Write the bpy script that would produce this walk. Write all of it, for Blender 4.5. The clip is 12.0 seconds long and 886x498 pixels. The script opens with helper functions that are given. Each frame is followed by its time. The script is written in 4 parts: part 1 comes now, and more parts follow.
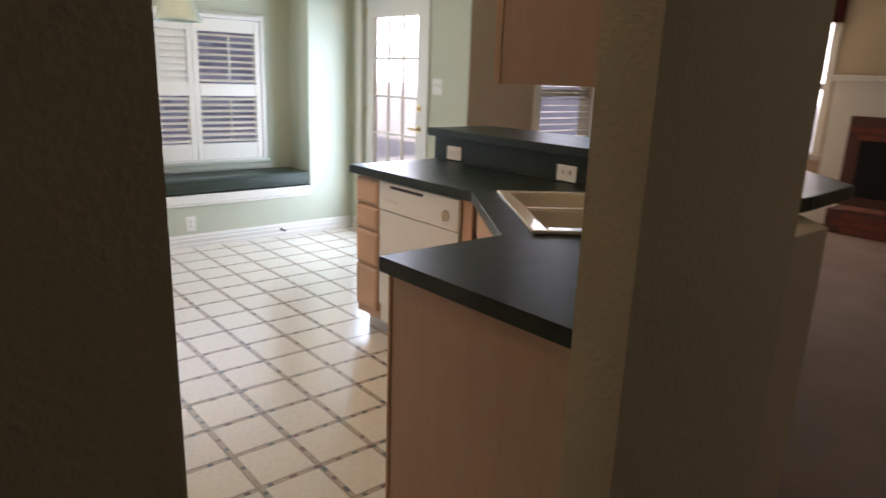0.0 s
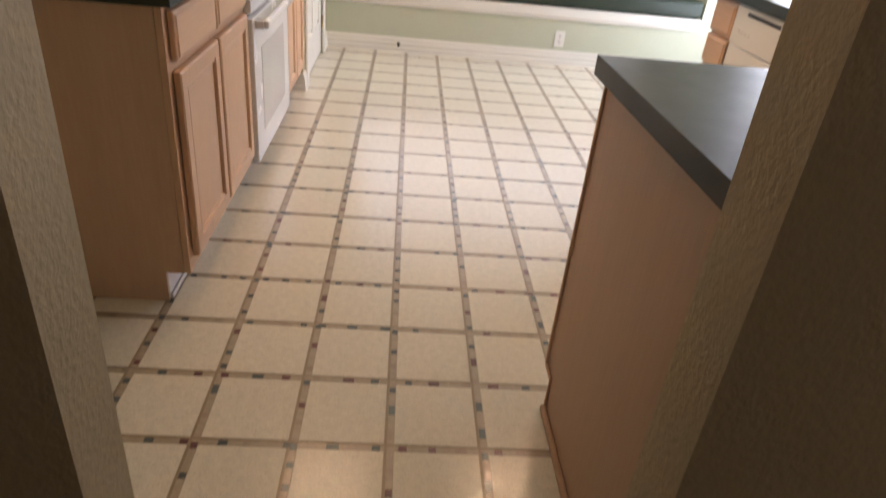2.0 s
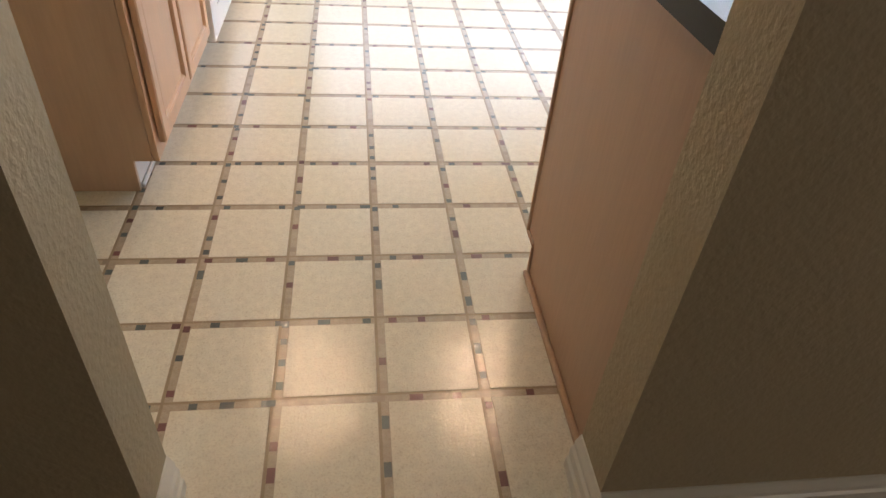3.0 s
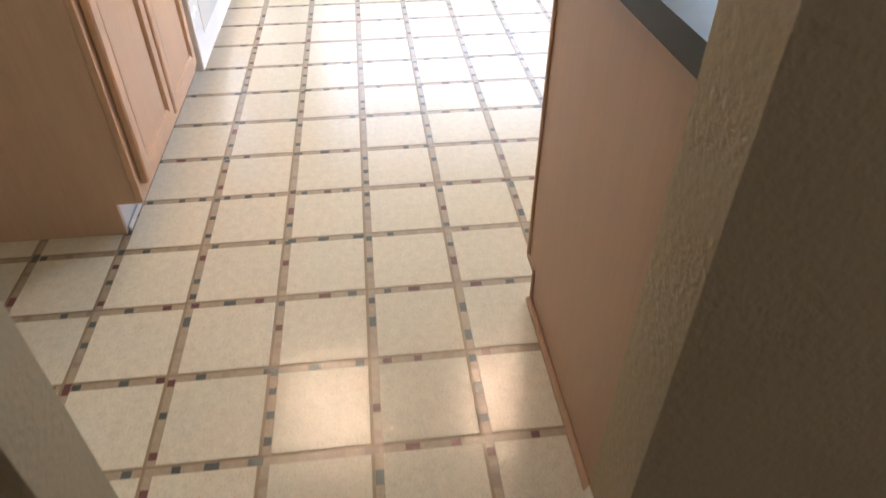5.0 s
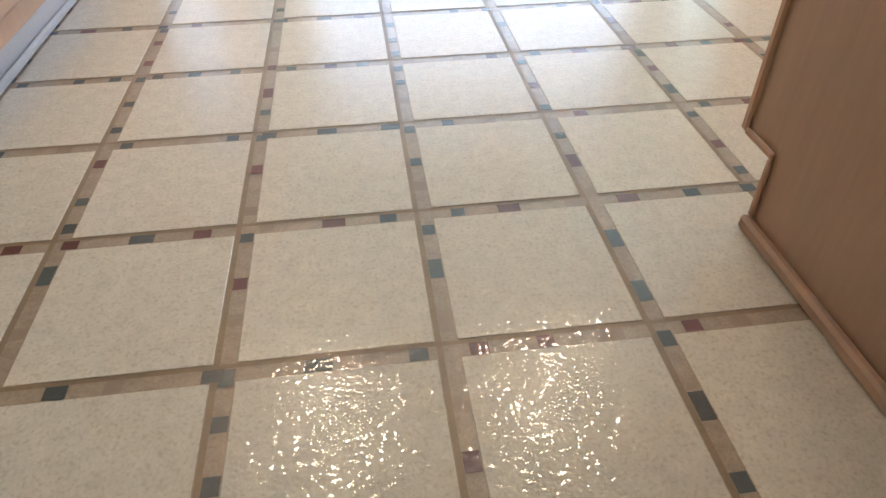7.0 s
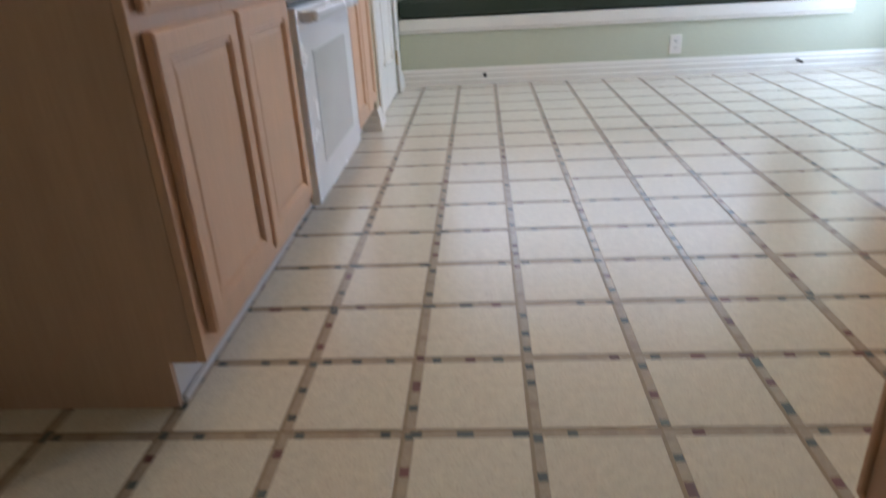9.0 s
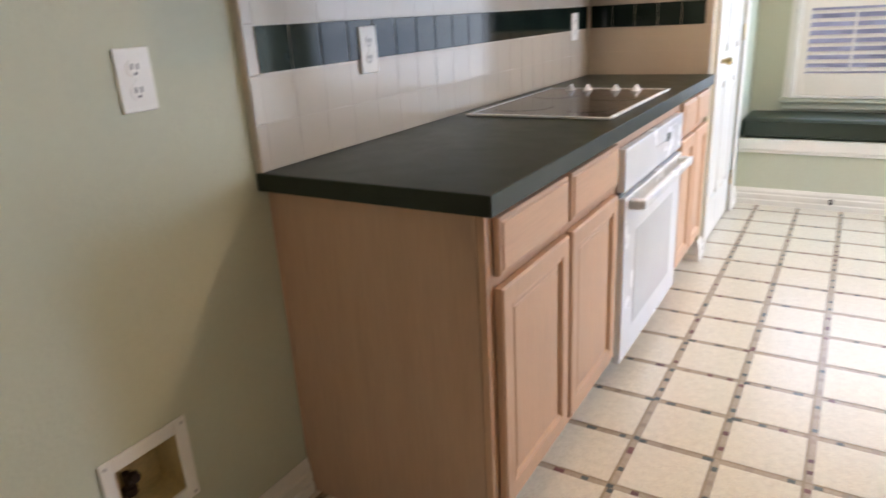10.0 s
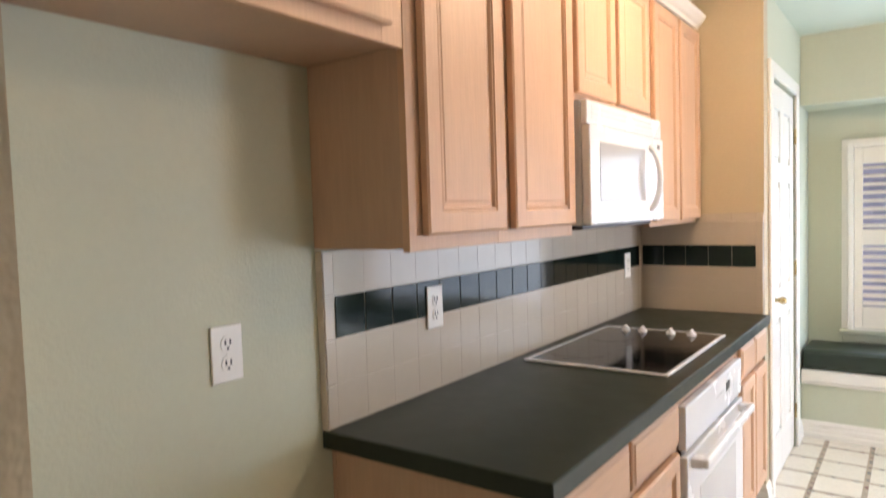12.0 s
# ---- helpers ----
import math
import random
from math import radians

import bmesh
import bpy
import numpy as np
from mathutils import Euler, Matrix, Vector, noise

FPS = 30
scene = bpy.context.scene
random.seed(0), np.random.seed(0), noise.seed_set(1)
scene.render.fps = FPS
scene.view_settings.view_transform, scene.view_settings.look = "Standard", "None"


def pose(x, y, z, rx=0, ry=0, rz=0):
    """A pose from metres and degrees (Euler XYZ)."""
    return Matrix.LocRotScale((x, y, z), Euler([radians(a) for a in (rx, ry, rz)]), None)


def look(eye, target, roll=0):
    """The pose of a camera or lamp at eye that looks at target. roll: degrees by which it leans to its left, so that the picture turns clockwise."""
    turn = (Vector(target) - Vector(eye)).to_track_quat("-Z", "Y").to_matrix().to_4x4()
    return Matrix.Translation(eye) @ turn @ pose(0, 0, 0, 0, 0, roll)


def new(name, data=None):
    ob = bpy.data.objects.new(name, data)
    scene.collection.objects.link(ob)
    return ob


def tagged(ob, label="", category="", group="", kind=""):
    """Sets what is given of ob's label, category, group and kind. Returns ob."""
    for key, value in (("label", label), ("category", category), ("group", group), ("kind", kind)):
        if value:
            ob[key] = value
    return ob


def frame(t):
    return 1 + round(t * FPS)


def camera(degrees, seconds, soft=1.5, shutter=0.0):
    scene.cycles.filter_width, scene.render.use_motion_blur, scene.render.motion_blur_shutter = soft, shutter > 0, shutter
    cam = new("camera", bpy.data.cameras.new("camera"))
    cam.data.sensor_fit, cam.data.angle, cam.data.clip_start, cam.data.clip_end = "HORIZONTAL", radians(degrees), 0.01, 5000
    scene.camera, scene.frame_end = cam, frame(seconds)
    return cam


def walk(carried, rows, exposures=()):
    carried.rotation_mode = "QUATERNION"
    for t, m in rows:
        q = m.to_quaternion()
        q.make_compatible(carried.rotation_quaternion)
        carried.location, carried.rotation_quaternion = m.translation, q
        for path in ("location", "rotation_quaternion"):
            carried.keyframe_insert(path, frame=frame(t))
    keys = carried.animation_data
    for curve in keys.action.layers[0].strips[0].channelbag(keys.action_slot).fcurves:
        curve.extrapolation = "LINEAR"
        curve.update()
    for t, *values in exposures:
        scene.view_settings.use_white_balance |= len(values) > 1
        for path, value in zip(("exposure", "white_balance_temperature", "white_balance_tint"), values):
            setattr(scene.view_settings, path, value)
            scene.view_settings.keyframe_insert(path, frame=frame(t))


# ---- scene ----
# ---- camera ----
cam = camera(67.6, 12.0, soft=1.5, shutter=0.3)
PATH = [
    (0, look((-0.59, -0.939, 1.388), (0.659, 0.537, 0.877), 2.1)),
    (0.5, look((-0.364, -0.944, 1.375), (0.492, 0.779, 0.828), 3.4)),
    (1, look((-0.19, -0.867, 1.335), (0.328, 0.961, 0.71), 3.2)),
    (1.5, look((-0.034, -0.867, 1.269), (0.198, 0.979, 0.535), 5.9)),
    (2, look((-0.023, -0.906, 1.215), (0.133, 0.824, 0.223), 6.0)),
    (2.5, look((-0.051, -0.91, 1.188), (0.178, 0.638, -0.058), 6.7)),
    (4.5, look((0.0, -0.879, 1.191), (0.196, 0.623, -0.116), 1.1)),
    (5, look((0.045, -0.793, 1.187), (0.221, 0.734, -0.093), -0.0)),
    (5.5, look((0.001, -0.472, 1.055), (0.323, 1.055, -0.196), 3.0)),
    (6, look((-0.035, -0.27, 0.646), (0.119, 1.254, -0.639), 3.1)),
    (6.5, look((-0.058, -0.218, 0.526), (0.142, 1.278, -0.787), -0.2)),
    (8.5, look((-0.069, -0.233, 0.569), (-0.008, 1.509, -0.412), -3.0)),
    (9, look((-0.077, -0.239, 0.787), (-0.21, 1.583, -0.027), -3.3)),
    (9.5, look((-0.063, -0.276, 1.165), (-0.604, 1.526, 0.486), -4.7)),
    (10, look((-0.028, -0.296, 1.236), (-1.029, 1.301, 0.569), -3.3)),
    (10.5, look((-0.036, -0.327, 1.201), (-1.237, 1.025, 0.347), -3.9)),
    (11, look((-0.009, -0.356, 1.215), (-1.24, 1.03, 0.463), -3.3)),
    (11.5, look((-0.006, -0.349, 1.313), (-1.203, 1.189, 0.865), -1.7)),
    (12, look((-0.028, -0.336, 1.426), (-1.193, 1.286, 1.319), -1.8)),
]
walk(cam, PATH, exposures=[(0.0, -0.74, 6750, 20), (0.4, -1.00, 7200, 23), (1.2, -1.00, 7400, 25), (1.6, -0.92, 7500, 26), (2.2, -0.22, 7600, 25), (2.7, 0.04, 7200, 20), (4.5, 0.40, 6250, 17), (5.0, 0.34, 6350, 18), (5.5, 0.14, 6500, 18), (6.0, 0.02, 6300, 17), (6.5, 0.16, 6100, 16), (8.5, -0.48, 5900, 13), (9.2, -0.92, 6250, 19), (9.6, -0.52, 6350, 19), (10.0, 0.03, 6550, 20), (11.0, 0.43, 6400, 20), (12.0, 0.09, 6800, 20)])

# ---- light ----
world = bpy.data.worlds.new("sky")
scene.world = world
world.use_nodes = True
wn = world.node_tree
sky = wn.nodes.new("ShaderNodeTexSky")
sky.sky_type, sky.sun_disc = "NISHITA", False
sky.sun_elevation, sky.sun_rotation = radians(50), radians(263)
wn.links.new(sky.outputs[0], wn.nodes["Background"].inputs[0])
wn.nodes["Background"].inputs[1].default_value = 0.15


def sun_lamp(strength, elevation, azimuth):
    data = bpy.data.lights.new("sun", "SUN")
    data.energy, data.angle, data.color = strength, radians(0.6), (1.0, 0.95, 0.86)
    ob = new("sun", data)
    ob.rotation_euler = (radians(90 - elevation), 0, radians(180 - azimuth))
    return ob


sun_lamp(5.0, 50, 263)


def area_lamp(name, loc, rot, sx, sy, watts, color):
    data = bpy.data.lights.new(name, "AREA")
    data.shape, data.size, data.size_y, data.energy, data.color = "RECTANGLE", sx, sy, watts, color
    ob = new(name, data)
    ob.location, ob.rotation_euler = loc, [radians(a) for a in rot]
    return ob


def bulb(name, loc, watts, color, radius):
    data = bpy.data.lights.new(name, "POINT")
    data.energy, data.color, data.shadow_soft_size = watts, color, radius
    ob = new(name, data)
    ob.location = loc
    return ob


WARM = (1.0, 0.72, 0.47)
DAY = (0.60, 0.79, 1.0)
area_lamp("window_light", (0.75, 4.395, 1.25), (-90, 0, 0), 2.2, 1.1, 21, DAY)
area_lamp("door_light", (2.56, 3.59, 1.0), (90, 0, 90), 0.6, 1.5, 62, (0.60, 0.78, 1.0))
area_lamp("living_window_light", (6.9, 2.28, 1.4), (90, 0, 90), 0.56, 1.3, 40, (0.96, 0.88, 0.82))
area_lamp("living_side_light", (3.690, 2.58, 1.27), (-90, 0, 0), 0.6, 1.3, 7, DAY)
# Fill lamp out of view, added to brighten the north living room wall.
area_lamp("rear_window_light", (3.5, -4.1, 1.3), (90, 0, 0), 1.6, 1.3, 15, (1.0, 0.84, 0.64))
bulb("ceiling_bulb", (-0.36, 1.91, 2.30), 2.8, WARM, 0.11)
bulb("ceiling_bulb", (0.75, 1.89, 2.30), 2.8, WARM, 0.11)


# ---- materials ----
def material(name, color, rough=0.5, metal=0.0, spec=0.5, vary=0.06, scale=8.0, fine=120.0, bump=0.0, bump_scale=200.0, coat=0.0, island=0.0, piece=0.0, stretch=None, glaze=0.0, fleck=0.0):
    m = bpy.data.materials.new(name)
    m.use_nodes = True
    nt = m.node_tree
    b = nt.nodes["Principled BSDF"]
    b.inputs["Roughness"].default_value, b.inputs["Metallic"].default_value = rough, metal
    b.inputs["Specular IOR Level"].default_value, b.inputs["Coat Weight"].default_value = spec, coat
    tc = nt.nodes.new("ShaderNodeTexCoord")
    mp = nt.nodes.new("ShaderNodeMapping")
    if stretch:
        mp.inputs["Scale"].default_value = stretch
    place = tc.outputs["Object"]
    if piece:
        info, shift = nt.nodes.new("ShaderNodeObjectInfo"), nt.nodes.new("ShaderNodeVectorMath")
        nt.links.new(tc.outputs["Object"], shift.inputs[0])
        nt.links.new(info.outputs["Location"], shift.inputs[1])
        place = shift.outputs[0]
    nt.links.new(place, mp.inputs[0])
    n1, n2 = nt.nodes.new("ShaderNodeTexNoise"), nt.nodes.new("ShaderNodeTexNoise")
    n1.inputs["Scale"].default_value, n2.inputs["Scale"].default_value = scale, fine
    n1.inputs["Detail"].default_value, n2.inputs["Detail"].default_value = 3, 4
    for n in (n1, n2):
        nt.links.new(mp.outputs[0], n.inputs["Vector"])
    add = nt.nodes.new("ShaderNodeMath")
    add.operation = "ADD"
    nt.links.new(n1.outputs["Fac"], add.inputs[0])
    nt.links.new(n2.outputs["Fac"], add.inputs[1])
    last = add
    for amount, kind, out in ((island, "ShaderNodeNewGeometry", "Random Per Island"), (piece, "ShaderNodeObjectInfo", "Random")):
        if amount:
            r = nt.nodes.new(kind)
            mul = nt.nodes.new("ShaderNodeMath")
            mul.operation = "MULTIPLY_ADD"
            mul.inputs[1].default_value = amount
            nt.links.new(r.outputs[out], mul.inputs[0])
            nt.links.new(last.outputs[0], mul.inputs[2])
            last = mul
    mr = nt.nodes.new("ShaderNodeMapRange")
    mr.inputs[1].default_value, mr.inputs[2].default_value = 0.6, 1.4 + island + piece
    mr.inputs[3].default_value, mr.inputs[4].default_value = 1 - vary, 1 + vary
    nt.links.new(last.outputs[0], mr.inputs[0])
    mx = nt.nodes.new("ShaderNodeMix")
    mx.data_type, mx.blend_type = "RGBA", "MULTIPLY"
    mx.inputs[0].default_value = 1.0
    mx.inputs[6].default_value = (*color, 1)
    nt.links.new(mr.outputs[0], mx.inputs[7])
    tint = mx
    if fleck:
        n5, cut, dot = nt.nodes.new("ShaderNodeTexNoise"), nt.nodes.new("ShaderNodeMapRange"), nt.nodes.new("ShaderNodeMix")
        n5.inputs["Scale"].default_value, n5.inputs["Detail"].default_value = 210, 2.5
        cut.inputs[1].default_value, cut.inputs[2].default_value, cut.inputs[4].default_value = 0.50, 0.74, fleck
        dot.data_type = "RGBA"
        dot.inputs[7].default_value = (0.34, 0.225, 0.12, 1)
        nt.links.new(place, n5.inputs["Vector"])
        nt.links.new(n5.outputs["Fac"], cut.inputs[0])
        nt.links.new(cut.outputs[0], dot.inputs[0])
        nt.links.new(mx.outputs[2], dot.inputs[6])
        tint = dot
    nt.links.new(tint.outputs[2], b.inputs["Base Color"])
    rr = nt.nodes.new("ShaderNodeMapRange")
    rr.inputs[3].default_value, rr.inputs[4].default_value = max(rough - 0.06, 0.02), min(rough + 0.08, 1)
    nt.links.new(n1.outputs["Fac"], rr.inputs[0])
    nt.links.new(rr.outputs[0], b.inputs["Roughness"])
    if glaze:
        n4, cb = nt.nodes.new("ShaderNodeTexNoise"), nt.nodes.new("ShaderNodeBump")
        n4.inputs["Scale"].default_value, n4.inputs["Detail"].default_value = 150, 0.5
        cb.inputs["Strength"].default_value, cb.inputs["Distance"].default_value = glaze, 0.0008
        nt.links.new(place, n4.inputs["Vector"])
        nt.links.new(n4.outputs["Fac"], cb.inputs["Height"])
        nt.links.new(cb.outputs[0], b.inputs["Coat Normal"])
        b.inputs["Coat Roughness"].default_value = 0.05
    if bump:
        n3, bp = nt.nodes.new("ShaderNodeTexNoise"), nt.nodes.new("ShaderNodeBump")
        n3.inputs["Scale"].default_value, n3.inputs["Detail"].default_value = bump_scale, 2
        bp.inputs["Strength"].default_value, bp.inputs["Distance"].default_value = bump, 0.004
        nt.links.new(place, n3.inputs["Vector"])
        nt.links.new(n3.outputs["Fac"], bp.inputs["Height"])
        nt.links.new(bp.outputs[0], b.inputs["Normal"])
    return m


def wood(name, color, along):
    """Pale pickled oak with grain along one axis."""
    stretch = {"z": (14, 14, 1.2), "y": (14, 1.2, 14), "x": (1.2, 14, 14)}[along]
    m = material(name, color, rough=0.42, vary=0.10, scale=1.3, fine=9.0, spec=0.4, piece=0.25, stretch=stretch, bump=0.05, bump_scale=90)
    return m


def glass(name, tint=(1, 1, 1)):
    m = bpy.data.materials.new(name)
    m.use_nodes = True
    b = m.node_tree.nodes["Principled BSDF"]
    b.inputs["Base Color"].default_value = (*tint, 1)
    b.inputs["Transmission Weight"].default_value, b.inputs["Roughness"].default_value, b.inputs["IOR"].default_value = 1.0, 0.02, 1.1
    return m


def glow(name, color, strength):
    m = bpy.data.materials.new(name)
    m.use_nodes = True
    b = m.node_tree.nodes["Principled BSDF"]
    b.inputs["Base Color"].default_value = (0.8, 0.8, 0.8, 1)
    b.inputs["Emission Color"].default_value, b.inputs["Emission Strength"].default_value = (*color, 1), strength
    return m


OAK = wood("pickled_oak", (0.60, 0.385, 0.25), "z")
OAK_H = wood("pickled_oak_across", (0.60, 0.385, 0.25), "y")
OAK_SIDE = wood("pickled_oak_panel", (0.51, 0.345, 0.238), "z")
LAMINATE = material("dark_green_laminate", (0.018, 0.026, 0.017), rough=0.36, vary=0.25, scale=14, fine=320, spec=0.3, bump=0.06, bump_scale=500)
SAGE = material("sage_paint", (0.53, 0.56, 0.44), rough=0.62, vary=0.03, scale=2.2, fine=60, bump=0.18, bump_scale=120)
TAUPE = material("taupe_textured_paint", (0.46, 0.393, 0.268), rough=0.7, vary=0.06, scale=3, fine=90, bump=0.62, bump_scale=78)
BEIGE = material("warm_beige_paint", (0.52, 0.42, 0.30), rough=0.65, vary=0.03, scale=2, fine=70, bump=0.3, bump_scale=110)
CEILING = material("ceiling_paint", (0.60, 0.67, 0.57), rough=0.8, vary=0.03, bump=0.5, bump_scale=60)
KHAKI = material("khaki_paint", (0.52, 0.445, 0.305), rough=0.65, vary=0.03, scale=2, fine=70, bump=0.3, bump_scale=110)
TRIM = material("white_gloss_paint", (0.80, 0.78, 0.72), rough=0.32, vary=0.03, scale=5, fine=60)
SHUTTER = material("shutter_white", (0.78, 0.745, 0.655), rough=0.4, vary=0.03, scale=6, fine=60)
APPLIANCE = material("white_enamel", (0.74, 0.77, 0.81), rough=0.25, vary=0.02, coat=0.3)
APPLIANCE_DIM = material("oven_window_print", (0.58, 0.60, 0.63), rough=0.15, vary=0.08, scale=3, fine=400, coat=0.5)
PRINT_GREY = material("microwave_window_print", (0.40, 0.41, 0.42), rough=0.15, vary=0.10, scale=3, fine=400, coat=0.3)
PLASTIC = material("white_plastic", (0.80, 0.79, 0.74), rough=0.35, vary=0.02)
BISQUE = material("bisque_sink", (0.80, 0.72, 0.58), rough=0.15, vary=0.02, coat=0.4)
BLACK = material("black_plastic", (0.012, 0.012, 0.013), rough=0.3, vary=0.2)
BLACKGLASS = material("black_ceramic_glass", (0.012, 0.010, 0.009), rough=0.07, vary=0.2, scale=9, spec=0.35)
BURNER = material("burner_print", (0.006, 0.005, 0.005), rough=0.09, vary=0.2, spec=0.35)
BRASS = material("brass", (0.60, 0.46, 0.24), rough=0.25, metal=1.0, vary=0.05)
STEEL = material("brushed_metal", (0.55, 0.54, 0.52), rough=0.35, metal=1.0, vary=0.06)
TILE = material("almond_tile", (0.52, 0.462, 0.378), rough=0.16, vary=0.03, scale=6, fine=40, piece=0.3, coat=0.3)
TILE_DARK = material("black_green_tile", (0.008, 0.015, 0.012), rough=0.08, vary=0.4, scale=9, fine=60, piece=0.6, spec=0.35)
GROUT = material("grout", (0.555, 0.495, 0.41), rough=0.25, vary=0.06)
VINYL = material("vinyl_tile_cream", (0.765, 0.718, 0.610), rough=0.42, vary=0.13, scale=45, fine=330, spec=0.2, bump=0.08, bump_scale=230, piece=0.10, coat=1.0, glaze=1.0, fleck=0.30)
STRIP = material("vinyl_strip_tan", (0.43, 0.35, 0.26), rough=0.42, vary=0.22, scale=60, fine=330, coat=1.0, glaze=1.0, fleck=0.5)
LINE = material("vinyl_line_brown", (0.30, 0.225, 0.145), rough=0.35, vary=0.15, scale=40, fine=260)
CHIP_TEAL = material("vinyl_chip_teal", (0.085, 0.105, 0.105), rough=0.42, vary=0.45, scale=60, fine=260, island=1.0, coat=1.0, glaze=1.0)
CHIP_RED = material("vinyl_chip_burgundy", (0.155, 0.058, 0.055), rough=0.42, vary=0.4, scale=60, fine=260, island=1.0, coat=1.0, glaze=1.0)
CHIP_TAN = material("vinyl_chip_tan", (0.36, 0.28, 0.21), rough=0.42, vary=0.2, scale=60, fine=260, island=1.0, coat=1.0, glaze=1.0)
TOE = material("toe_kick_vinyl", (0.62, 0.60, 0.60), rough=0.4, vary=0.05)
CUSHION = material("green_vinyl_cushion", (0.020, 0.033, 0.020), rough=0.42, vary=0.3, scale=5, fine=300, bump=0.3, bump_scale=260)
CARPET = material("taupe_carpet", (0.33, 0.24, 0.20), rough=0.95, vary=0.22, scale=3, fine=420, spec=0.1, bump=1.0, bump_scale=330)
BRICK = material("red_brick", (0.22, 0.065, 0.042), rough=0.8, vary=0.25, scale=9, fine=120, piece=0.8, bump=0.6, bump_scale=140)
# Pale pink carries the sun glare on the post, put into the brick colour.
PORCHBRICK = material("sunlit_brick", (0.58, 0.39, 0.38), rough=0.8, vary=0.25, scale=9, fine=120, bump=0.6, bump_scale=140)
MORTAR = material("mortar", (0.13, 0.06, 0.05), rough=0.9, vary=0.1)
SOOT = material("soot_black", (0.006, 0.006, 0.006), rough=0.8, vary=0.3)
FABRIC = material("burgundy_fabric", (0.10, 0.018, 0.018), rough=0.9, vary=0.2, scale=12, fine=300, bump=0.3)
LAMPGLASS = material("frosted_lamp_glass", (0.64, 0.80, 0.74), rough=0.2, vary=0.04, coat=0.3)
YELLOWED = material("yellowed_plastic", (0.62, 0.50, 0.26), rough=0.5, vary=0.2, scale=18, fine=90)
VALVE = material("dark_bronze", (0.05, 0.035, 0.028), rough=0.4, metal=0.6, vary=0.2)
GLASS = glass("window_glass")
GROUND = material("pale_concrete_ground", (0.62, 0.60, 0.60), rough=0.9, vary=0.12, scale=1.5, fine=60)
# Bluish yard shade is put into the brick colour here.
OUTBRICK = material("shaded_brick", (0.34, 0.345, 0.42), rough=0.85, vary=0.25, scale=6, fine=70, piece=0.6)
OUTCOURSE = material("mauve_brick", (0.28, 0.295, 0.37), rough=0.85, vary=0.5, scale=6, fine=70, island=1.0)
FENCE = material("weathered_fence", (0.70, 0.64, 0.62), rough=0.9, vary=0.2, scale=4, fine=60, piece=0.6)
BULBGLASS = glow("lit_frosted_glass", (1.0, 0.715, 0.465), 78.0)


# ---- builders ----
def thing(name, loc, label, category, group="", kind=""):
    ob = new(name)
    ob.location = loc
    ob.empty_display_size = 0.1
    return tagged(ob, label, category, group, kind)


def origin(ob):
    v = Vector((0, 0, 0))
    while ob:
        v += ob.location
        ob = ob.parent
    return v


def crease(bm):
    """Keeps hard edges hard under smooth shading."""
    for e in bm.edges:
        if len(e.link_faces) == 2 and e.calc_face_angle(0) > 0.9:
            e.smooth = False


def part(name, bm, mat, parent=None, label="", smooth=False, shift=True):
    """Links a bmesh, made in world places, as one mesh object under parent."""
    if parent is not None and shift:
        bmesh.ops.translate(bm, verts=bm.verts, vec=-origin(parent))
    bmesh.ops.recalc_face_normals(bm, faces=bm.faces)
    if smooth:
        crease(bm)
    me = bpy.data.meshes.new(name)
    bm.to_mesh(me)
    bm.free()
    for m in mat if isinstance(mat, (list, tuple)) else [mat]:
        me.materials.append(m)
    if smooth:
        for p in me.polygons:
            p.use_smooth = True
    ob = new(name, me)
    if parent is not None:
        ob.parent = parent
    if label:
        ob["label"] = label
    return ob


def frame_at(o, u, w):
    """A pose with u along the width, z up and w out of the face."""
    u, w = Vector(u).normalized(), Vector(w).normalized()
    v = Vector((0, 0, 1))
    return Matrix(((u.x, v.x, w.x, o[0]), (u.y, v.y, w.y, o[1]), (u.z, v.z, w.z, o[2]), (0, 0, 0, 1)))


def box(bm, a, b, bevel=0.0, m=None, seg=1, index=0):
    c = [(p + q) / 2 for p, q in zip(a, b)]
    s = [max(abs(q - p), 1e-4) for p, q in zip(a, b)]
    mat = Matrix.LocRotScale(c, None, s)
    if m is not None:
        mat = m @ mat
    r = bmesh.ops.create_cube(bm, size=1, matrix=mat)
    faces = {f for v in r["verts"] for f in v.link_faces}
    for f in faces:
        f.material_index = index
    if bevel:
        edges = list({e for v in r["verts"] for e in v.link_edges})
        bmesh.ops.bevel(bm, geom=edges, offset=bevel, segments=seg, affect="EDGES", profile=0.5, clamp_overlap=True)
    return bm


def solid(name, a, b, mat, parent=None, bevel=0.003, label="", m=None, seg=1):
    return part(name, box(bmesh.new(), a, b, bevel, m, seg), mat, parent, label)


def cyl(bm, loc, r1, r2, depth, axis="z", seg=24, m=None):
    rot = {"z": Matrix(), "x": Matrix.Rotation(math.pi / 2, 4, "Y"), "y": Matrix.Rotation(-math.pi / 2, 4, "X")}[axis]
    mat = Matrix.Translation(loc) @ rot
    if m is not None:
        mat = m @ mat
    bmesh.ops.create_cone(bm, cap_ends=True, segments=seg, radius1=r1, radius2=r2, depth=depth, matrix=mat)
    return bm


def prism(bm, pts, z0, z1):
    low, high = [bm.verts.new((x, y, z0)) for x, y in pts], [bm.verts.new((x, y, z1)) for x, y in pts]
    bm.faces.new(low[::-1])
    bm.faces.new(high)
    for i in range(len(pts)):
        j = (i + 1) % len(pts)
        bm.faces.new((low[i], low[j], high[j], high[i]))
    return bm


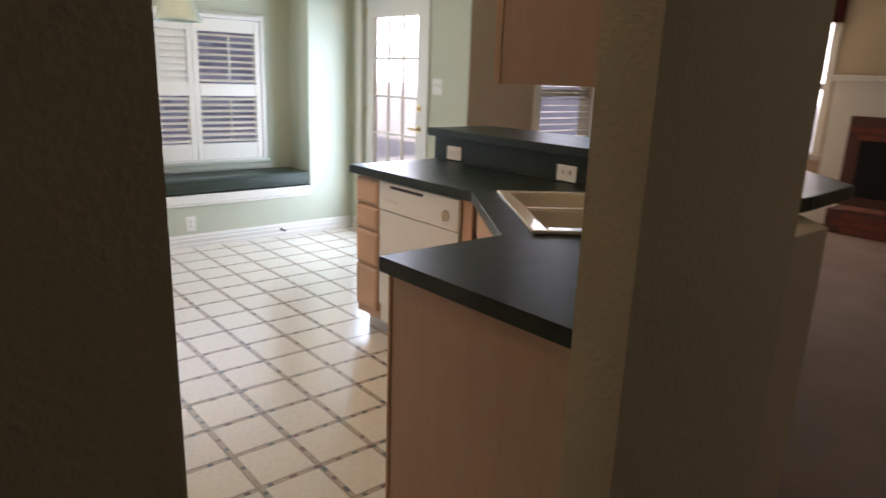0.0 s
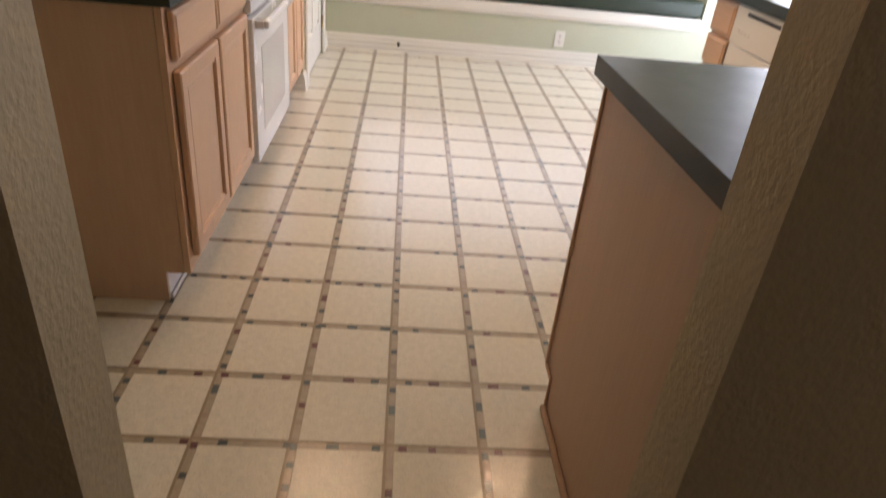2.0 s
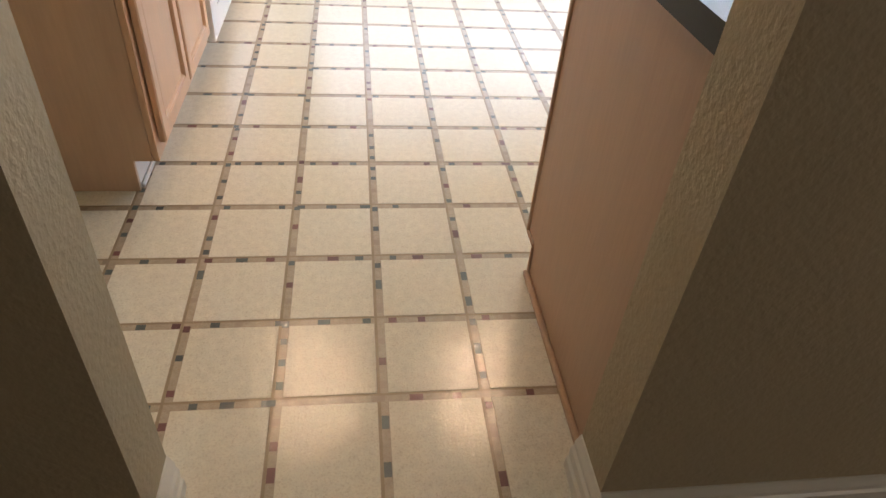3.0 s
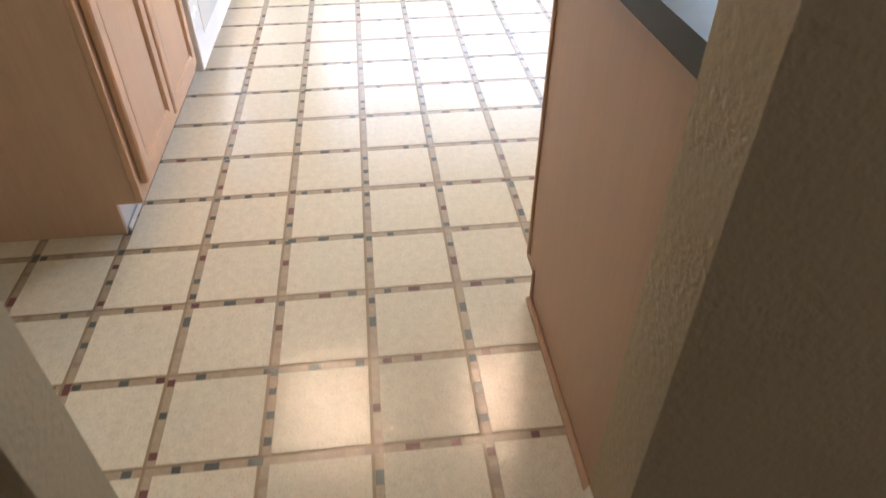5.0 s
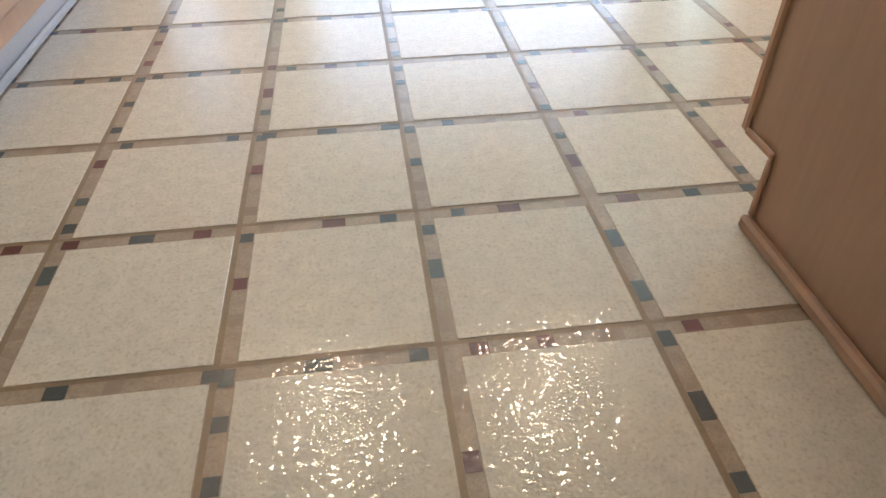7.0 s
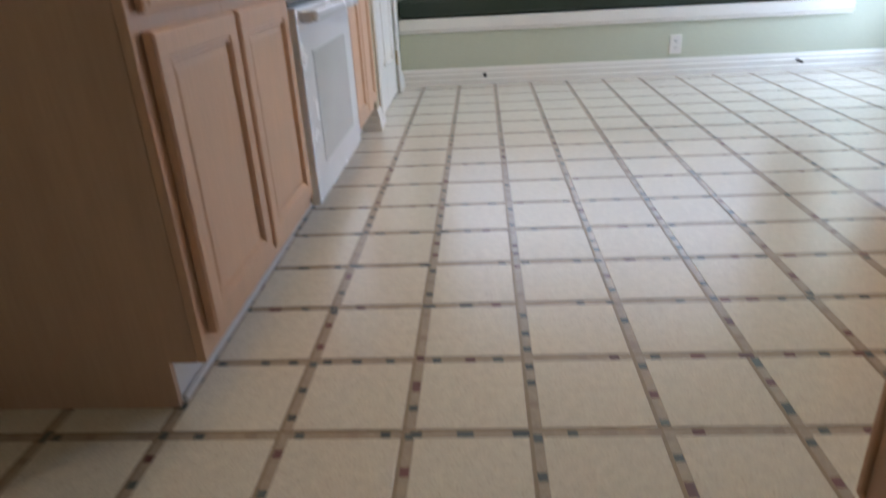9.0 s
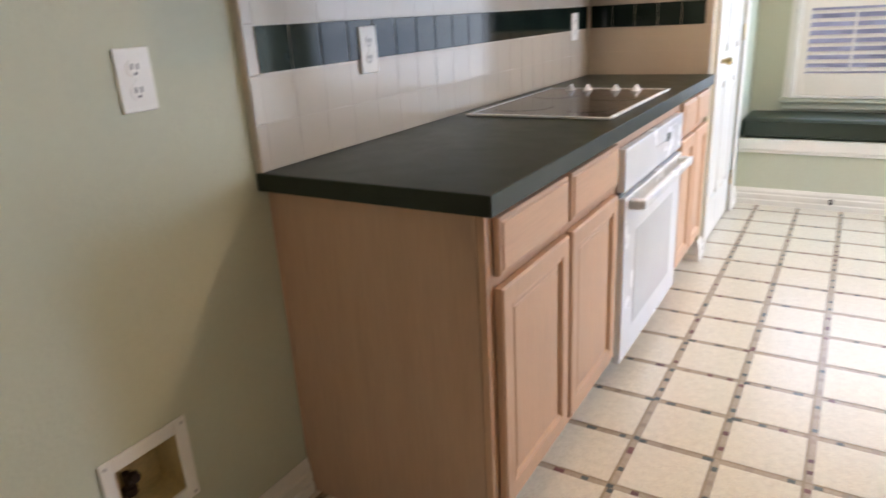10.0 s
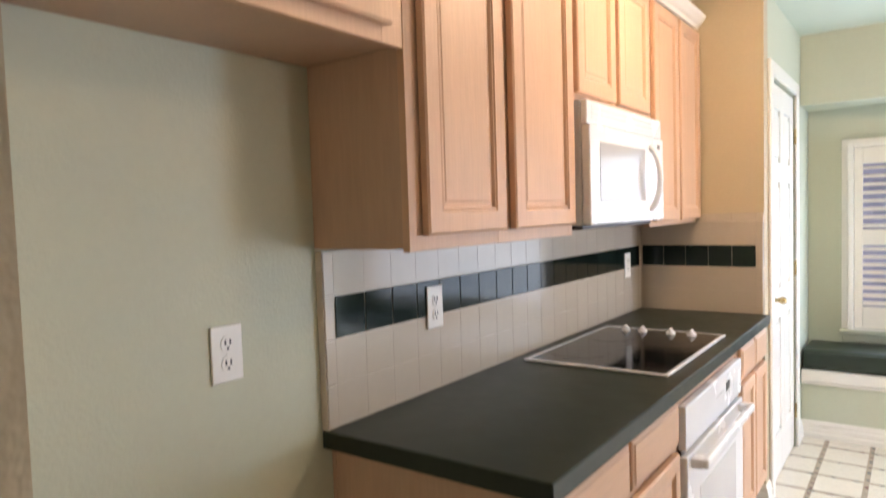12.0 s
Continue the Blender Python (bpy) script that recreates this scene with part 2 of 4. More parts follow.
def sweep(bm, profile, p0, p1, w):
    """A profile of (out, up) pairs run from p0 to p1, standing out along w."""
    w = Vector(w).normalized()
    ends = [[bm.verts.new(Vector(p) + w * o + Vector((0, 0, u))) for o, u in profile] for p in (p0, p1)]
    n = len(profile)
    for i in range(n):
        j = (i + 1) % n
        bm.faces.new((ends[0][i], ends[0][j], ends[1][j], ends[1][i]))
    bm.faces.new(ends[0][::-1])
    bm.faces.new(ends[1])
    return bm


BASE = [(0, 0), (0.018, 0), (0.018, 0.030), (0.013, 0.036), (0.015, 0.050), (0.015, 0.066), (0.010, 0.072), (0.011, 0.086), (0.006, 0.097), (0.003, 0.106), (0, 0.106)]


def baseboard(p0, p1, w, label="white painted colonial baseboard along the wall"):
    ob = part("baseboard", sweep(bmesh.new(), BASE, p0, p1, w), TRIM)
    return tagged(ob, label, "baseboard", kind="structure")


def front_face(bm, m, u0, u1, v0, v1, thick):
    """A slab in local places, and its front face."""
    sub = box(bmesh.new(), (u0, v0, 0), (u1, v1, thick))
    return sub, max(sub.faces, key=lambda f: f.calc_center_median().z)


def merge_into(bm, sub, m):
    bmesh.ops.transform(sub, matrix=m, verts=sub.verts)
    me = bpy.data.meshes.new("temporary")
    sub.to_mesh(me)
    sub.free()
    bm.from_mesh(me)
    bpy.data.meshes.remove(me)
    return bm


def step(sub, face, steps):
    """Insets the face again and again: (inward, depth)."""
    for inward, depth in steps:
        bmesh.ops.inset_region(sub, faces=[face], thickness=max(inward, 1e-5), depth=depth, use_even_offset=True)
    return sub


def panel_door(bm, m, u0, u1, v0, v1, thick=0.019, stile=0.050):
    """Cabinet door in one piece: eased edge, frame, bead and flat inner panel; its back 4 mm off w=0 on bumper pads."""
    sub, f = front_face(bm, m, u0, u1, v0, v1, thick - 0.004)
    bmesh.ops.translate(sub, verts=sub.verts, vec=(0, 0, 0.004))
    step(sub, f, [(0.005, 0.004), (stile - 0.012, 0.0), (0.003, -0.004), (0.006, 0.002), (0.004, -0.007), (0.010, 0.0), (0.004, 0.002)])
    return merge_into(bm, sub, m)


def drawer_front(bm, m, u0, u1, v0, v1, thick=0.019):
    sub, f = front_face(bm, m, u0, u1, v0, v1, thick - 0.008)
    bmesh.ops.translate(sub, verts=sub.verts, vec=(0, 0, 0.004))
    step(sub, f, [(0.003, 0.003), (0.006, 0.001), (0.004, 0.004)])
    return merge_into(bm, sub, m)


# ---- setting ----
X_W, X_E, Y_S, Y_N, CEIL = -1.19, 2.62, -0.19, 4.16, 2.41


def structure(name, label, category, pieces, mat, parent=None):
    bm = bmesh.new()
    for a, b in pieces:
        box(bm, a, b)
    return tagged(part(name, bm, mat), label, category, kind="structure")


floor = structure("floor", "embossed sheet vinyl floor with cream squares and tan strips", "floor", [((-1.25, -0.313, -0.05), (1.94, 2.045, 0.0)), ((-1.25, 2.045, -0.05), (2.7, 4.2, 0.0))], STRIP)
carpet = prism(bmesh.new(), [(1.03, -0.315), (7.1, -0.315), (7.1, 2.64), (2.615, 2.64), (1.95, 2.05), (1.95, 0.42), (1.22, -0.30), (1.03, -0.30)], -0.05, 0.008)
box(carpet, (-3.0, -4.3, -0.05), (7.1, -0.316, 0.008))
tagged(part("carpet", carpet, CARPET), "brown taupe cut pile carpet of hall and living room", "carpet", kind="structure")
structure("wall_west", "sage green painted wall beside the fridge space", "wall", [
    ((-1.30, -0.19, 0), (X_W, 0.268, CEIL)), ((-1.30, 0.432, 0), (X_W, 4.60, CEIL)),
    ((-1.30, 0.268, 0), (X_W, 0.432, 0.268)), ((-1.30, 0.268, 0.418), (X_W, 0.432, CEIL)), ((-1.36, 0.22, 0.22), (-1.301, 0.46, 0.45))], SAGE)
structure("wall_south", "textured taupe partition wall with an open doorway", "wall", [
    ((-3.0, -0.313, 0), (-0.398, Y_S, CEIL)), ((0.379, -0.313, 0), (1.02, Y_S, CEIL)), ((-0.398, -0.313, 2.12), (0.379, Y_S, CEIL))], TAUPE)
structure("wall_stub", "khaki painted stub wall closing the counter run", "wall", [((X_W, 3.002, 0), (-0.60, 3.10, CEIL))], KHAKI)
structure("wall_closet", "sage green closet wall with a door opening", "wall", [
    ((-0.70, 3.102, 0), (-0.602, 3.15, CEIL)), ((-0.70, 3.93, 0), (-0.602, 4.60, CEIL)), ((-0.70, 3.15, 2.03), (-0.602, 3.93, CEIL))], SAGE)
structure("wall_north", "sage green window wall of the seat alcove", "wall", [
    ((-0.60, 4.50, 0), (2.190, 4.60, 0.625)), ((-0.60, 4.50, 1.785), (2.190, 4.60, CEIL)), ((-0.60, 4.50, 0.625), (-0.375, 4.60, 1.785)), ((1.923, 4.50, 0.625), (2.190, 4.60, 1.785))], SAGE)
structure("wall_alcove_header", "sage green header over the window seat", "wall", [((-0.60, Y_N, 2.0), (2.190, 4.498, CEIL))], SAGE)
structure("wall_alcove_side", "bright sage green wall between alcove and back door", "wall", [((2.190, Y_N, 0), (2.76, 4.60, CEIL))], SAGE)
structure("wall_bench_front", "sage green front of the built-in window seat", "wall", [((-0.60, Y_N, 0), (2.190, 4.20, 0.345))], SAGE)
structure("wall_east", "sage green wall with the glazed back door", "wall", [
    ((X_E, 2.762, 0), (2.76, 3.16, CEIL)), ((X_E - 0.004, 2.638, 0), (X_E, 2.762, CEIL)), ((X_E, 4.01, 0), (2.76, 4.158, CEIL)), ((X_E, 3.16, 2.05), (2.76, 4.01, CEIL))], SAGE)
structure("wall_living_north", "warm beige living room wall with a window", "wall", [
    ((2.622, 2.642, 0), (3.375, 2.76, 2.6)), ((4.005, 2.642, 0), (7.1, 2.76, 2.6)), ((3.375, 2.642, 0), (4.005, 2.76, 0.60)), ((3.375, 2.642, 1.95), (4.005, 2.76, 2.6))], BEIGE)
structure("wall_living_east", "warm beige living room wall behind the fireplace", "wall", [
    ((7.0, -4.3, 0), (7.1, 1.99, 2.6)), ((7.0, 2.57, 0), (7.1, 2.64, 2.6)), ((7.0, 1.99, 0), (7.1, 2.57, 0.70)), ((7.0, 1.99, 2.10), (7.1, 2.57, 2.6))], BEIGE)
# Unseen rear wall; its opening is added where the fill lamp stands.
structure("wall_hall_south", "unseen taupe painted rear wall with an added window opening", "wall", [
    ((-3.0, -4.3, 0), (2.6, -4.2, 2.6)), ((4.4, -4.3, 0), (7.0, -4.2, 2.6)), ((2.6, -4.3, 0), (4.4, -4.2, 0.6)), ((2.6, -4.3, 2.0), (4.4, -4.2, 2.6))], TAUPE)
structure("wall_hall_west", "taupe painted hall wall", "wall", [((-3.1, -4.3, 0), (-3.0, -0.19, 2.6))], TAUPE)
structure("ceiling", "pale sage painted textured ceiling", "ceiling", [((-3.1, -4.3, CEIL), (7.1, 2.76, CEIL + 0.1)), ((-1.3, 2.76, CEIL), (2.76, 4.6, CEIL + 0.1))], CEILING)
structure("roof", "plain roof deck over the house", "roof", [((-3.4, -4.6, 2.7), (7.4, 2.9, 2.8)), ((-1.6, 2.9, 2.7), (2.9, 4.8, 2.8))], FENCE)
structure("ground", "grey concrete and soil ground outside", "ground", [((-400, -400, -0.35), (400, 400, -0.08))], GROUND)

baseboard((X_W, -0.19, 0), (X_W, 0.788, 0), (1, 0, 0))
baseboard((-0.60, Y_N, 0), (2.602, Y_N, 0), (0, -1, 0), "white painted colonial baseboard along the window seat")
baseboard((X_E, 4.14, 0), (X_E, 4.09, 0), (-1, 0, 0))
baseboard((X_E, 3.08, 0), (X_E, 2.64, 0), (-1, 0, 0))
baseboard((-1.17, Y_S, 0), (-0.398, Y_S, 0), (0, 1, 0))
baseboard((-0.398, -0.331, 0), (-0.398, Y_S, 0), (1, 0, 0), "white painted baseboard in the doorway reveal")
baseboard((0.379, -0.331, 0), (0.379, Y_S, 0), (-1, 0, 0), "white painted baseboard in the doorway reveal")
baseboard((-3.0, -0.313, 0), (-0.398, -0.313, 0), (0, -1, 0), "white painted baseboard along the hall wall")
baseboard((0.379, -0.313, 0), (1.02, -0.313, 0), (0, -1, 0), "white painted baseboard along the hall wall")
baseboard((-0.602, 3.985, 0), (-0.602, Y_N, 0), (1, 0, 0))
baseboard((-0.685, 3.002, 0), (-0.600, 3.002, 0), (0, -1, 0), "white painted baseboard wrapping the stub wall")
baseboard((-0.600, 2.984, 0), (-0.600, 3.084, 0), (1, 0, 0), "white painted baseboard wrapping the stub wall")
baseboard((7.0, 1.88, 0), (7.0, 2.64, 0), (-1, 0, 0))
baseboard((2.64, 2.642, 0), (7.0, 2.642, 0), (0, -1, 0))


# ---- window seat ----
def door_stop(x):
    o = thing("door_stop", (x, 4.14, 0.06), "small dark door stop screwed to the baseboard", "door stop", "door stops on the baseboard")
    bm = bmesh.new()
    cyl(bm, (x, 4.142, 0.060), 0.011, 0.011, 0.006, "y", 16)
    part("flange", bm, VALVE, o)
    bm = bmesh.new()
    cyl(bm, (x, 4.118, 0.060), 0.006, 0.006, 0.045, "y", 12)
    part("shaft", bm, VALVE, o)
    bm = bmesh.new()
    cyl(bm, (x, 4.090, 0.060), 0.010, 0.009, 0.014, "y", 16)
    part("rubber_tip", bm, BLACK, o)


door_stop(-0.06)
door_stop(1.90)


def window_seat():
    seat = thing("bench", (0.78, 4.3, 0), "white painted seat board of the built-in window bench", "bench")
    solid("seat_board", (-0.598, 4.135, 0.347), (2.186, 4.498, 0.416), TRIM, seat, 0.006)
    solid("apron_moulding", (-0.598, 4.142, 0.328), (2.186, 4.159, 0.346), TRIM, seat, 0.004)


def seat_cushion():
    cushion = thing("seat_cushion", (0.78, 4.3, 0.405), "long dark green vinyl cushion on the window seat", "cushion")
    bm = box(bmesh.new(), (-0.592, 4.142, 0.4165), (2.176, 4.494, 0.540), 0.028, seg=4)
    part("cushion_body", bm, CUSHION, cushion, smooth=True)
    for z in (0.436, 0.520):
        bm = bmesh.new()
        cyl(bm, (0.784, 4.142, z), 0.005, 0.005, 2.70, "x", 8)
        part("piping", bm, CUSHION, cushion, smooth=True)


window_seat()
seat_cushion()


# ---- window with plantation shutters ----
def slat_mesh():
    bm = bmesh.new()
    n = 10
    ring = [(0.031 * math.cos(2 * math.pi * i / n), 0.0055 * math.sin(2 * math.pi * i / n)) for i in range(n)]
    ends = [[bm.verts.new((s, y, z)) for y, z in ring] for s in (-0.5, 0.5)]
    for i in range(n):
        j = (i + 1) % n
        bm.faces.new((ends[0][i], ends[0][j], ends[1][j], ends[1][i]))
    bm.faces.new(ends[0][::-1])
    bm.faces.new(ends[1])
    bmesh.ops.recalc_face_normals(bm, faces=bm.faces)
    crease(bm)
    me = bpy.data.meshes.new("slat")
    bm.to_mesh(me)
    bm.free()
    me.materials.append(SHUTTER)
    for p in me.polygons:
        p.use_smooth = len(p.vertices) == 4
    return me


SLAT = slat_mesh()


def shutter(x0, x1, tilts, label):
    """A hinged plantation shutter with two banks of louvres; tilts in degrees, lower bank first."""
    y = 4.455
    ob = thing("window_shutter", ((x0 + x1) / 2, y, 0.64), label, "shutter", "window shutters")
    st = 0.044
    for a, b in ((x0, x0 + st), (x1 - st, x1)):
        solid("stile", (a, y - 0.014, 0.64), (b, y + 0.014, 1.747), SHUTTER, ob, 0.003)
    for a, b in ((0.64, 0.772), (1.152, 1.248), (1.648, 1.747)):
        solid("rail", (x0 + st, y - 0.013, a), (x1 - st, y + 0.013, b), SHUTTER, ob, 0.003)
    for (z0, z1, n), tilt in zip(((0.772, 1.152, 8), (1.248, 1.648, 8)), tilts):
        for i in range(n):
            s = new("slat", SLAT)
            s.parent = ob
            s.matrix_local = pose((0), 0, z0 + (i + 0.5) * (z1 - z0) / n - 0.64, tilt + random.uniform(-2, 2), 0, 0) @ Matrix.Diagonal((x1 - x0 - 2 * st - 0.004, 1, 1, 1))
        solid("tilt_rod", ((x0 + x1) / 2 - 0.006, y - 0.044, z0 + 0.02), ((x0 + x1) / 2 + 0.006, y - 0.034, z1 - 0.02), SHUTTER, ob, 0.003)
    for z in (0.80, 1.60):
        solid("hinge", (x0 - 0.004, y - 0.017, z), (x0 + 0.004, y - 0.0145, z + 0.06), SHUTTER, ob, 0.001)
    return ob


def nook_window():
    w = tagged(thing("window_1", (0.75, 4.5, 0.6), "wide white framed window behind plantation shutters", "window"), kind="structure")
    for a, b in (((-0.414, 4.478, 0.625), (-0.377, 4.498, 1.7495)), ((1.925, 4.478, 0.625), (1.950, 4.498, 1.7495)), ((-0.414, 4.478, 1.75), (1.950, 4.498, 1.805))):
        solid("window_casing", a, b, TRIM, w, 0.004)
    for a, b in (((-0.377, 4.43, 0.625), (-0.347, 4.60, 1.780)), ((1.897, 4.43, 0.625), (1.925, 4.60, 1.780)), ((-0.347, 4.43, 1.750), (1.897, 4.60, 1.780)), ((-0.347, 4.43, 0.625), (1.897, 4.60, 0.638))):
        solid("window_frame", a, b, TRIM, w, 0.003)
    # Sill takes the darker sage to stand in for shade below the frame.
    solid("window_sill", (-0.425, 4.440, 0.596), (1.960, 4.499, 0.6245), SAGE, w, 0.006)
    solid("apron", (-0.41, 4.478, 0.550), (1.945, 4.499, 0.595), SAGE, w, 0.004)
    for x in (0.217, 0.770, 1.336):
        solid("mullion", (x - 0.02, 4.55, 0.639), (x + 0.02, 4.585, 1.749), TRIM, w, 0.003)
    for i in range(4):
        a = -0.347 + i * 0.561
        pane = solid("pane", (a, 4.566, 0.639), (a + 0.561, 4.570, 1.749), GLASS, w, 0)
        pane.visible_shadow = False


nook_window()
shutter(-0.344, 0.214, (15, 17), "white plantation shutter with open louvres")
shutter(0.218, 0.766, (64, 66), "white plantation shutter with closed louvres")
shutter(0.774, 1.334, (14, 66), "white plantation shutter with upper louvres closed")
shutter(1.338, 1.894, (15, 16), "white plantation shutter with open louvres")


# ---- closet door ----
def six_panel(bm, m, u0, u1, v0, v1, thick):
    box(bm, (u0, v0, 0), (u1, v1, thick * 0.6), 0.001, m)
    w = u1 - u0
    cols = [(u0 + 0.10, u0 + w / 2 - 0.045), (u0 + w / 2 + 0.045, u1 - 0.10)]
    rows_v = [(v0 + 0.22, v0 + 0.82), (v0 + 0.97, v0 + 1.52), (v0 + 1.62, v1 - 0.12)]
    box(bm, (u0, v0, 0.001), (u0 + 0.10, v1, thick), 0.003, m)
    box(bm, (u1 - 0.10, v0, 0.001), (u1, v1, thick), 0.003, m)
    box(bm, (u0 + w / 2 - 0.045, v0, 0.001), (u0 + w / 2 + 0.045, v1, thick), 0.003, m)
    edges = [v0] + [e for r in rows_v for e in r] + [v1]
    for a, b in zip(edges[::2], edges[1::2]):
        box(bm, (u0 + 0.10, a, 0.001), (u1 - 0.10, b, thick - 0.0005), 0.003, m)
    for a, b in cols:
        for c, d in rows_v:
            box(bm, (a + 0.025, c + 0.025, 0.002), (b - 0.025, d - 0.025, thick * 0.92), 0.008, m)
    return bm


def closet_door():
    d = tagged(thing("door_1", (-0.62, 3.54, 0), "closed white six-panel closet door with brass knob", "door"), kind="structure")
    m = frame_at((-0.640, 3.16, 0), (0, 1, 0), (1, 0, 0))
    part("door_leaf", six_panel(bmesh.new(), m, 0.004, 0.756, 0.012, 2.018, 0.034), TRIM, d)
    for a, b in (((-0.60, 3.085, 0), (-0.582, 3.158, 2.10)), ((-0.60, 3.924, 0), (-0.582, 3.988, 2.10)), ((-0.60, 3.158, 2.032), (-0.582, 3.924, 2.10))):
        solid("door_casing", a, b, TRIM, d, 0.006)
    knob = bmesh.new()
    cyl(knob, (-0.600, 3.235, 0.95), 0.026, 0.026, 0.008, "x", 20)
    cyl(knob, (-0.582, 3.235, 0.95), 0.010, 0.012, 0.03, "x", 16)
    bmesh.ops.create_uvsphere(knob, u_segments=20, v_segments=12, radius=0.019, matrix=Matrix.Translation((-0.560, 3.235, 0.95)))
    part("door_knob", knob, BRASS, d, "polished brass knob", smooth=True)
    for z in (0.22, 1.05, 1.80):
        bm = bmesh.new()
        cyl(bm, (-0.597, 3.921, z), 0.006, 0.006, 0.085, "z", 10)
        part("hinge", bm, BRASS, d)


closet_door()


# ---- back door ----
def back_door():
    d = tagged(thing("door_2", (2.64, 3.580, 0), "white back door with tall divided glass, closed", "door"), kind="structure")
    x0, x1 = 2.652, 2.696
    y0, y1 = 3.175, 3.995
    for a, b in (((x0, y0, 0.02), (x1, 3.285, 2.035)), ((x0, 3.885, 0.02), (x1, y1, 2.035)), ((x0, 3.285, 0.02), (x1, 3.885, 0.28)), ((x0, 3.285, 1.82), (x1, 3.885, 2.035))):
        solid("door_rail", a, b, TRIM, d, 0.003)
    for a, b in (((2.605, 3.085, 0), (2.619, 3.162, 2.12)), ((2.605, 4.008, 0), (2.619, 4.085, 2.12)), ((2.605, 3.162, 2.048), (2.619, 4.008, 2.12))):
        solid("door_casing", a, b, TRIM, d, 0.005)
    for y in (3.485, 3.685):
        solid("muntin", (x0 + 0.006, y - 0.009, 0.28), (x0 + 0.03, y + 0.009, 1.82), TRIM, d, 0.003)
    for z in (0.584, 0.888, 1.192, 1.496):
        solid("muntin", (x0 + 0.007, 3.285, z - 0.009), (x0 + 0.029, 3.885, z + 0.009), TRIM, d, 0.003)
    pane = solid("pane", (2.672, 3.285, 0.28), (2.676, 3.885, 1.82), GLASS, d, 0)
    pane.visible_shadow = False
    bm = bmesh.new()
    cyl(bm, (2.645, 3.230, 0.96), 0.028, 0.028, 0.012, "x", 20)
    cyl(bm, (2.625, 3.230, 0.96), 0.010, 0.010, 0.04, "x", 12)
    box(bm, (2.600, 3.225, 0.950), (2.616, 3.330, 0.970), 0.006)
    part("door_handle", bm, BRASS, d, "brass lever handle")
    bm = bmesh.new()
    cyl(bm, (2.642, 3.230, 1.12), 0.028, 0.024, 0.02, "x", 20)
    box(bm, (2.620, 3.224, 1.108), (2.634, 3.236, 1.132), 0.003)
    part("deadbolt", bm, BRASS, d)
    for z in (0.25, 1.05, 1.85):
        bm = bmesh.new()
        cyl(bm, (2.647, 3.998, z), 0.007, 0.007, 0.09, "z", 10)
        part("hinge", bm, BRASS, d)


back_door()


def plate(name, m, w, h, label, category, kind_of):
    """A wall plate with outlets or switches; its back on w=0."""
    ob = thing(name, m.translation, label, category)
    bm = box(bmesh.new(), (-w / 2, -h / 2, 0.0005), (w / 2, h / 2, 0.006), 0.003, m, 2)
    part("plate", bm, PLASTIC, ob)
    if kind_of == "outlet":
        for v in (-0.021, 0.021):
            bm = bmesh.new()
            cyl(bm, (0, v, 0.0065), 0.0165, 0.0165, 0.003, "z", 20, m)
            r = part("receptacle", bm, PLASTIC, ob)
            for du in (-0.006, 0.006):
                part("slot", box(bmesh.new(), (du - 0.0017, v - 0.002, 0.0070), (du + 0.0017, v + 0.009, 0.0088), 0, m), BLACK, ob)
            bm = bmesh.new()
            cyl(bm, (0, v - 0.009, 0.0072), 0.0030, 0.0030, 0.004, "z", 10, m)
            part("slot", bm, BLACK, ob)
    else:
        n = 2 if w > 0.1 else 1
        for i in range(n):
            u = (i - (n - 1) / 2) * 0.046
            part("toggle", box(bmesh.new(), (u - 0.005, -0.004, 0.006), (u + 0.005, 0.016, 0.016), 0.002, m), PLASTIC, ob)
    bm = bmesh.new()
    cyl(bm, (0, 0, 0.0065), 0.003, 0.003, 0.002, "z", 10, m)
    part("screw", bm, PLASTIC, ob)
    return ob


plate("wall_outlet", frame_at((X_W, 0.500, 1.151), (0, 1, 0), (1, 0, 0)), 0.076, 0.118, "white duplex outlet plate on the sage wall", "outlet", "outlet")
plate("wall_outlet", frame_at((-1.1665, 1.195, 1.157), (0, 1, 0), (1, 0, 0)), 0.074, 0.122, "white duplex outlet plate on the dark tile band", "outlet", "outlet")
plate("wall_outlet", frame_at((-1.1665, 2.765, 1.150), (0, 1, 0), (1, 0, 0)), 0.074, 0.118, "white duplex outlet plate on the dark tile band", "outlet", "outlet")
plate("wall_outlet", frame_at((1.142, Y_N, 0.19), (1, 0, 0), (0, -1, 0)), 0.074, 0.116, "white outlet plate on the window seat front", "outlet", "outlet")
plate("wall_outlet", frame_at((1.848, 1.872, 0.962), (0, -1, 0), (-1, 0, 0)), 0.118, 0.076, "white outlet plate on the dark bar backsplash", "outlet", "switch")
plate("wall_outlet", frame_at((1.848, 1.06, 0.958), (0, -1, 0), (-1, 0, 0)), 0.118, 0.076, "white outlet plate on the dark bar backsplash", "outlet", "switch")
plate("light_switch", frame_at((X_E, 2.985, 1.295), (0, -1, 0), (-1, 0, 0)), 0.118, 0.118, "white double light switch beside the back door", "switch", "switch")


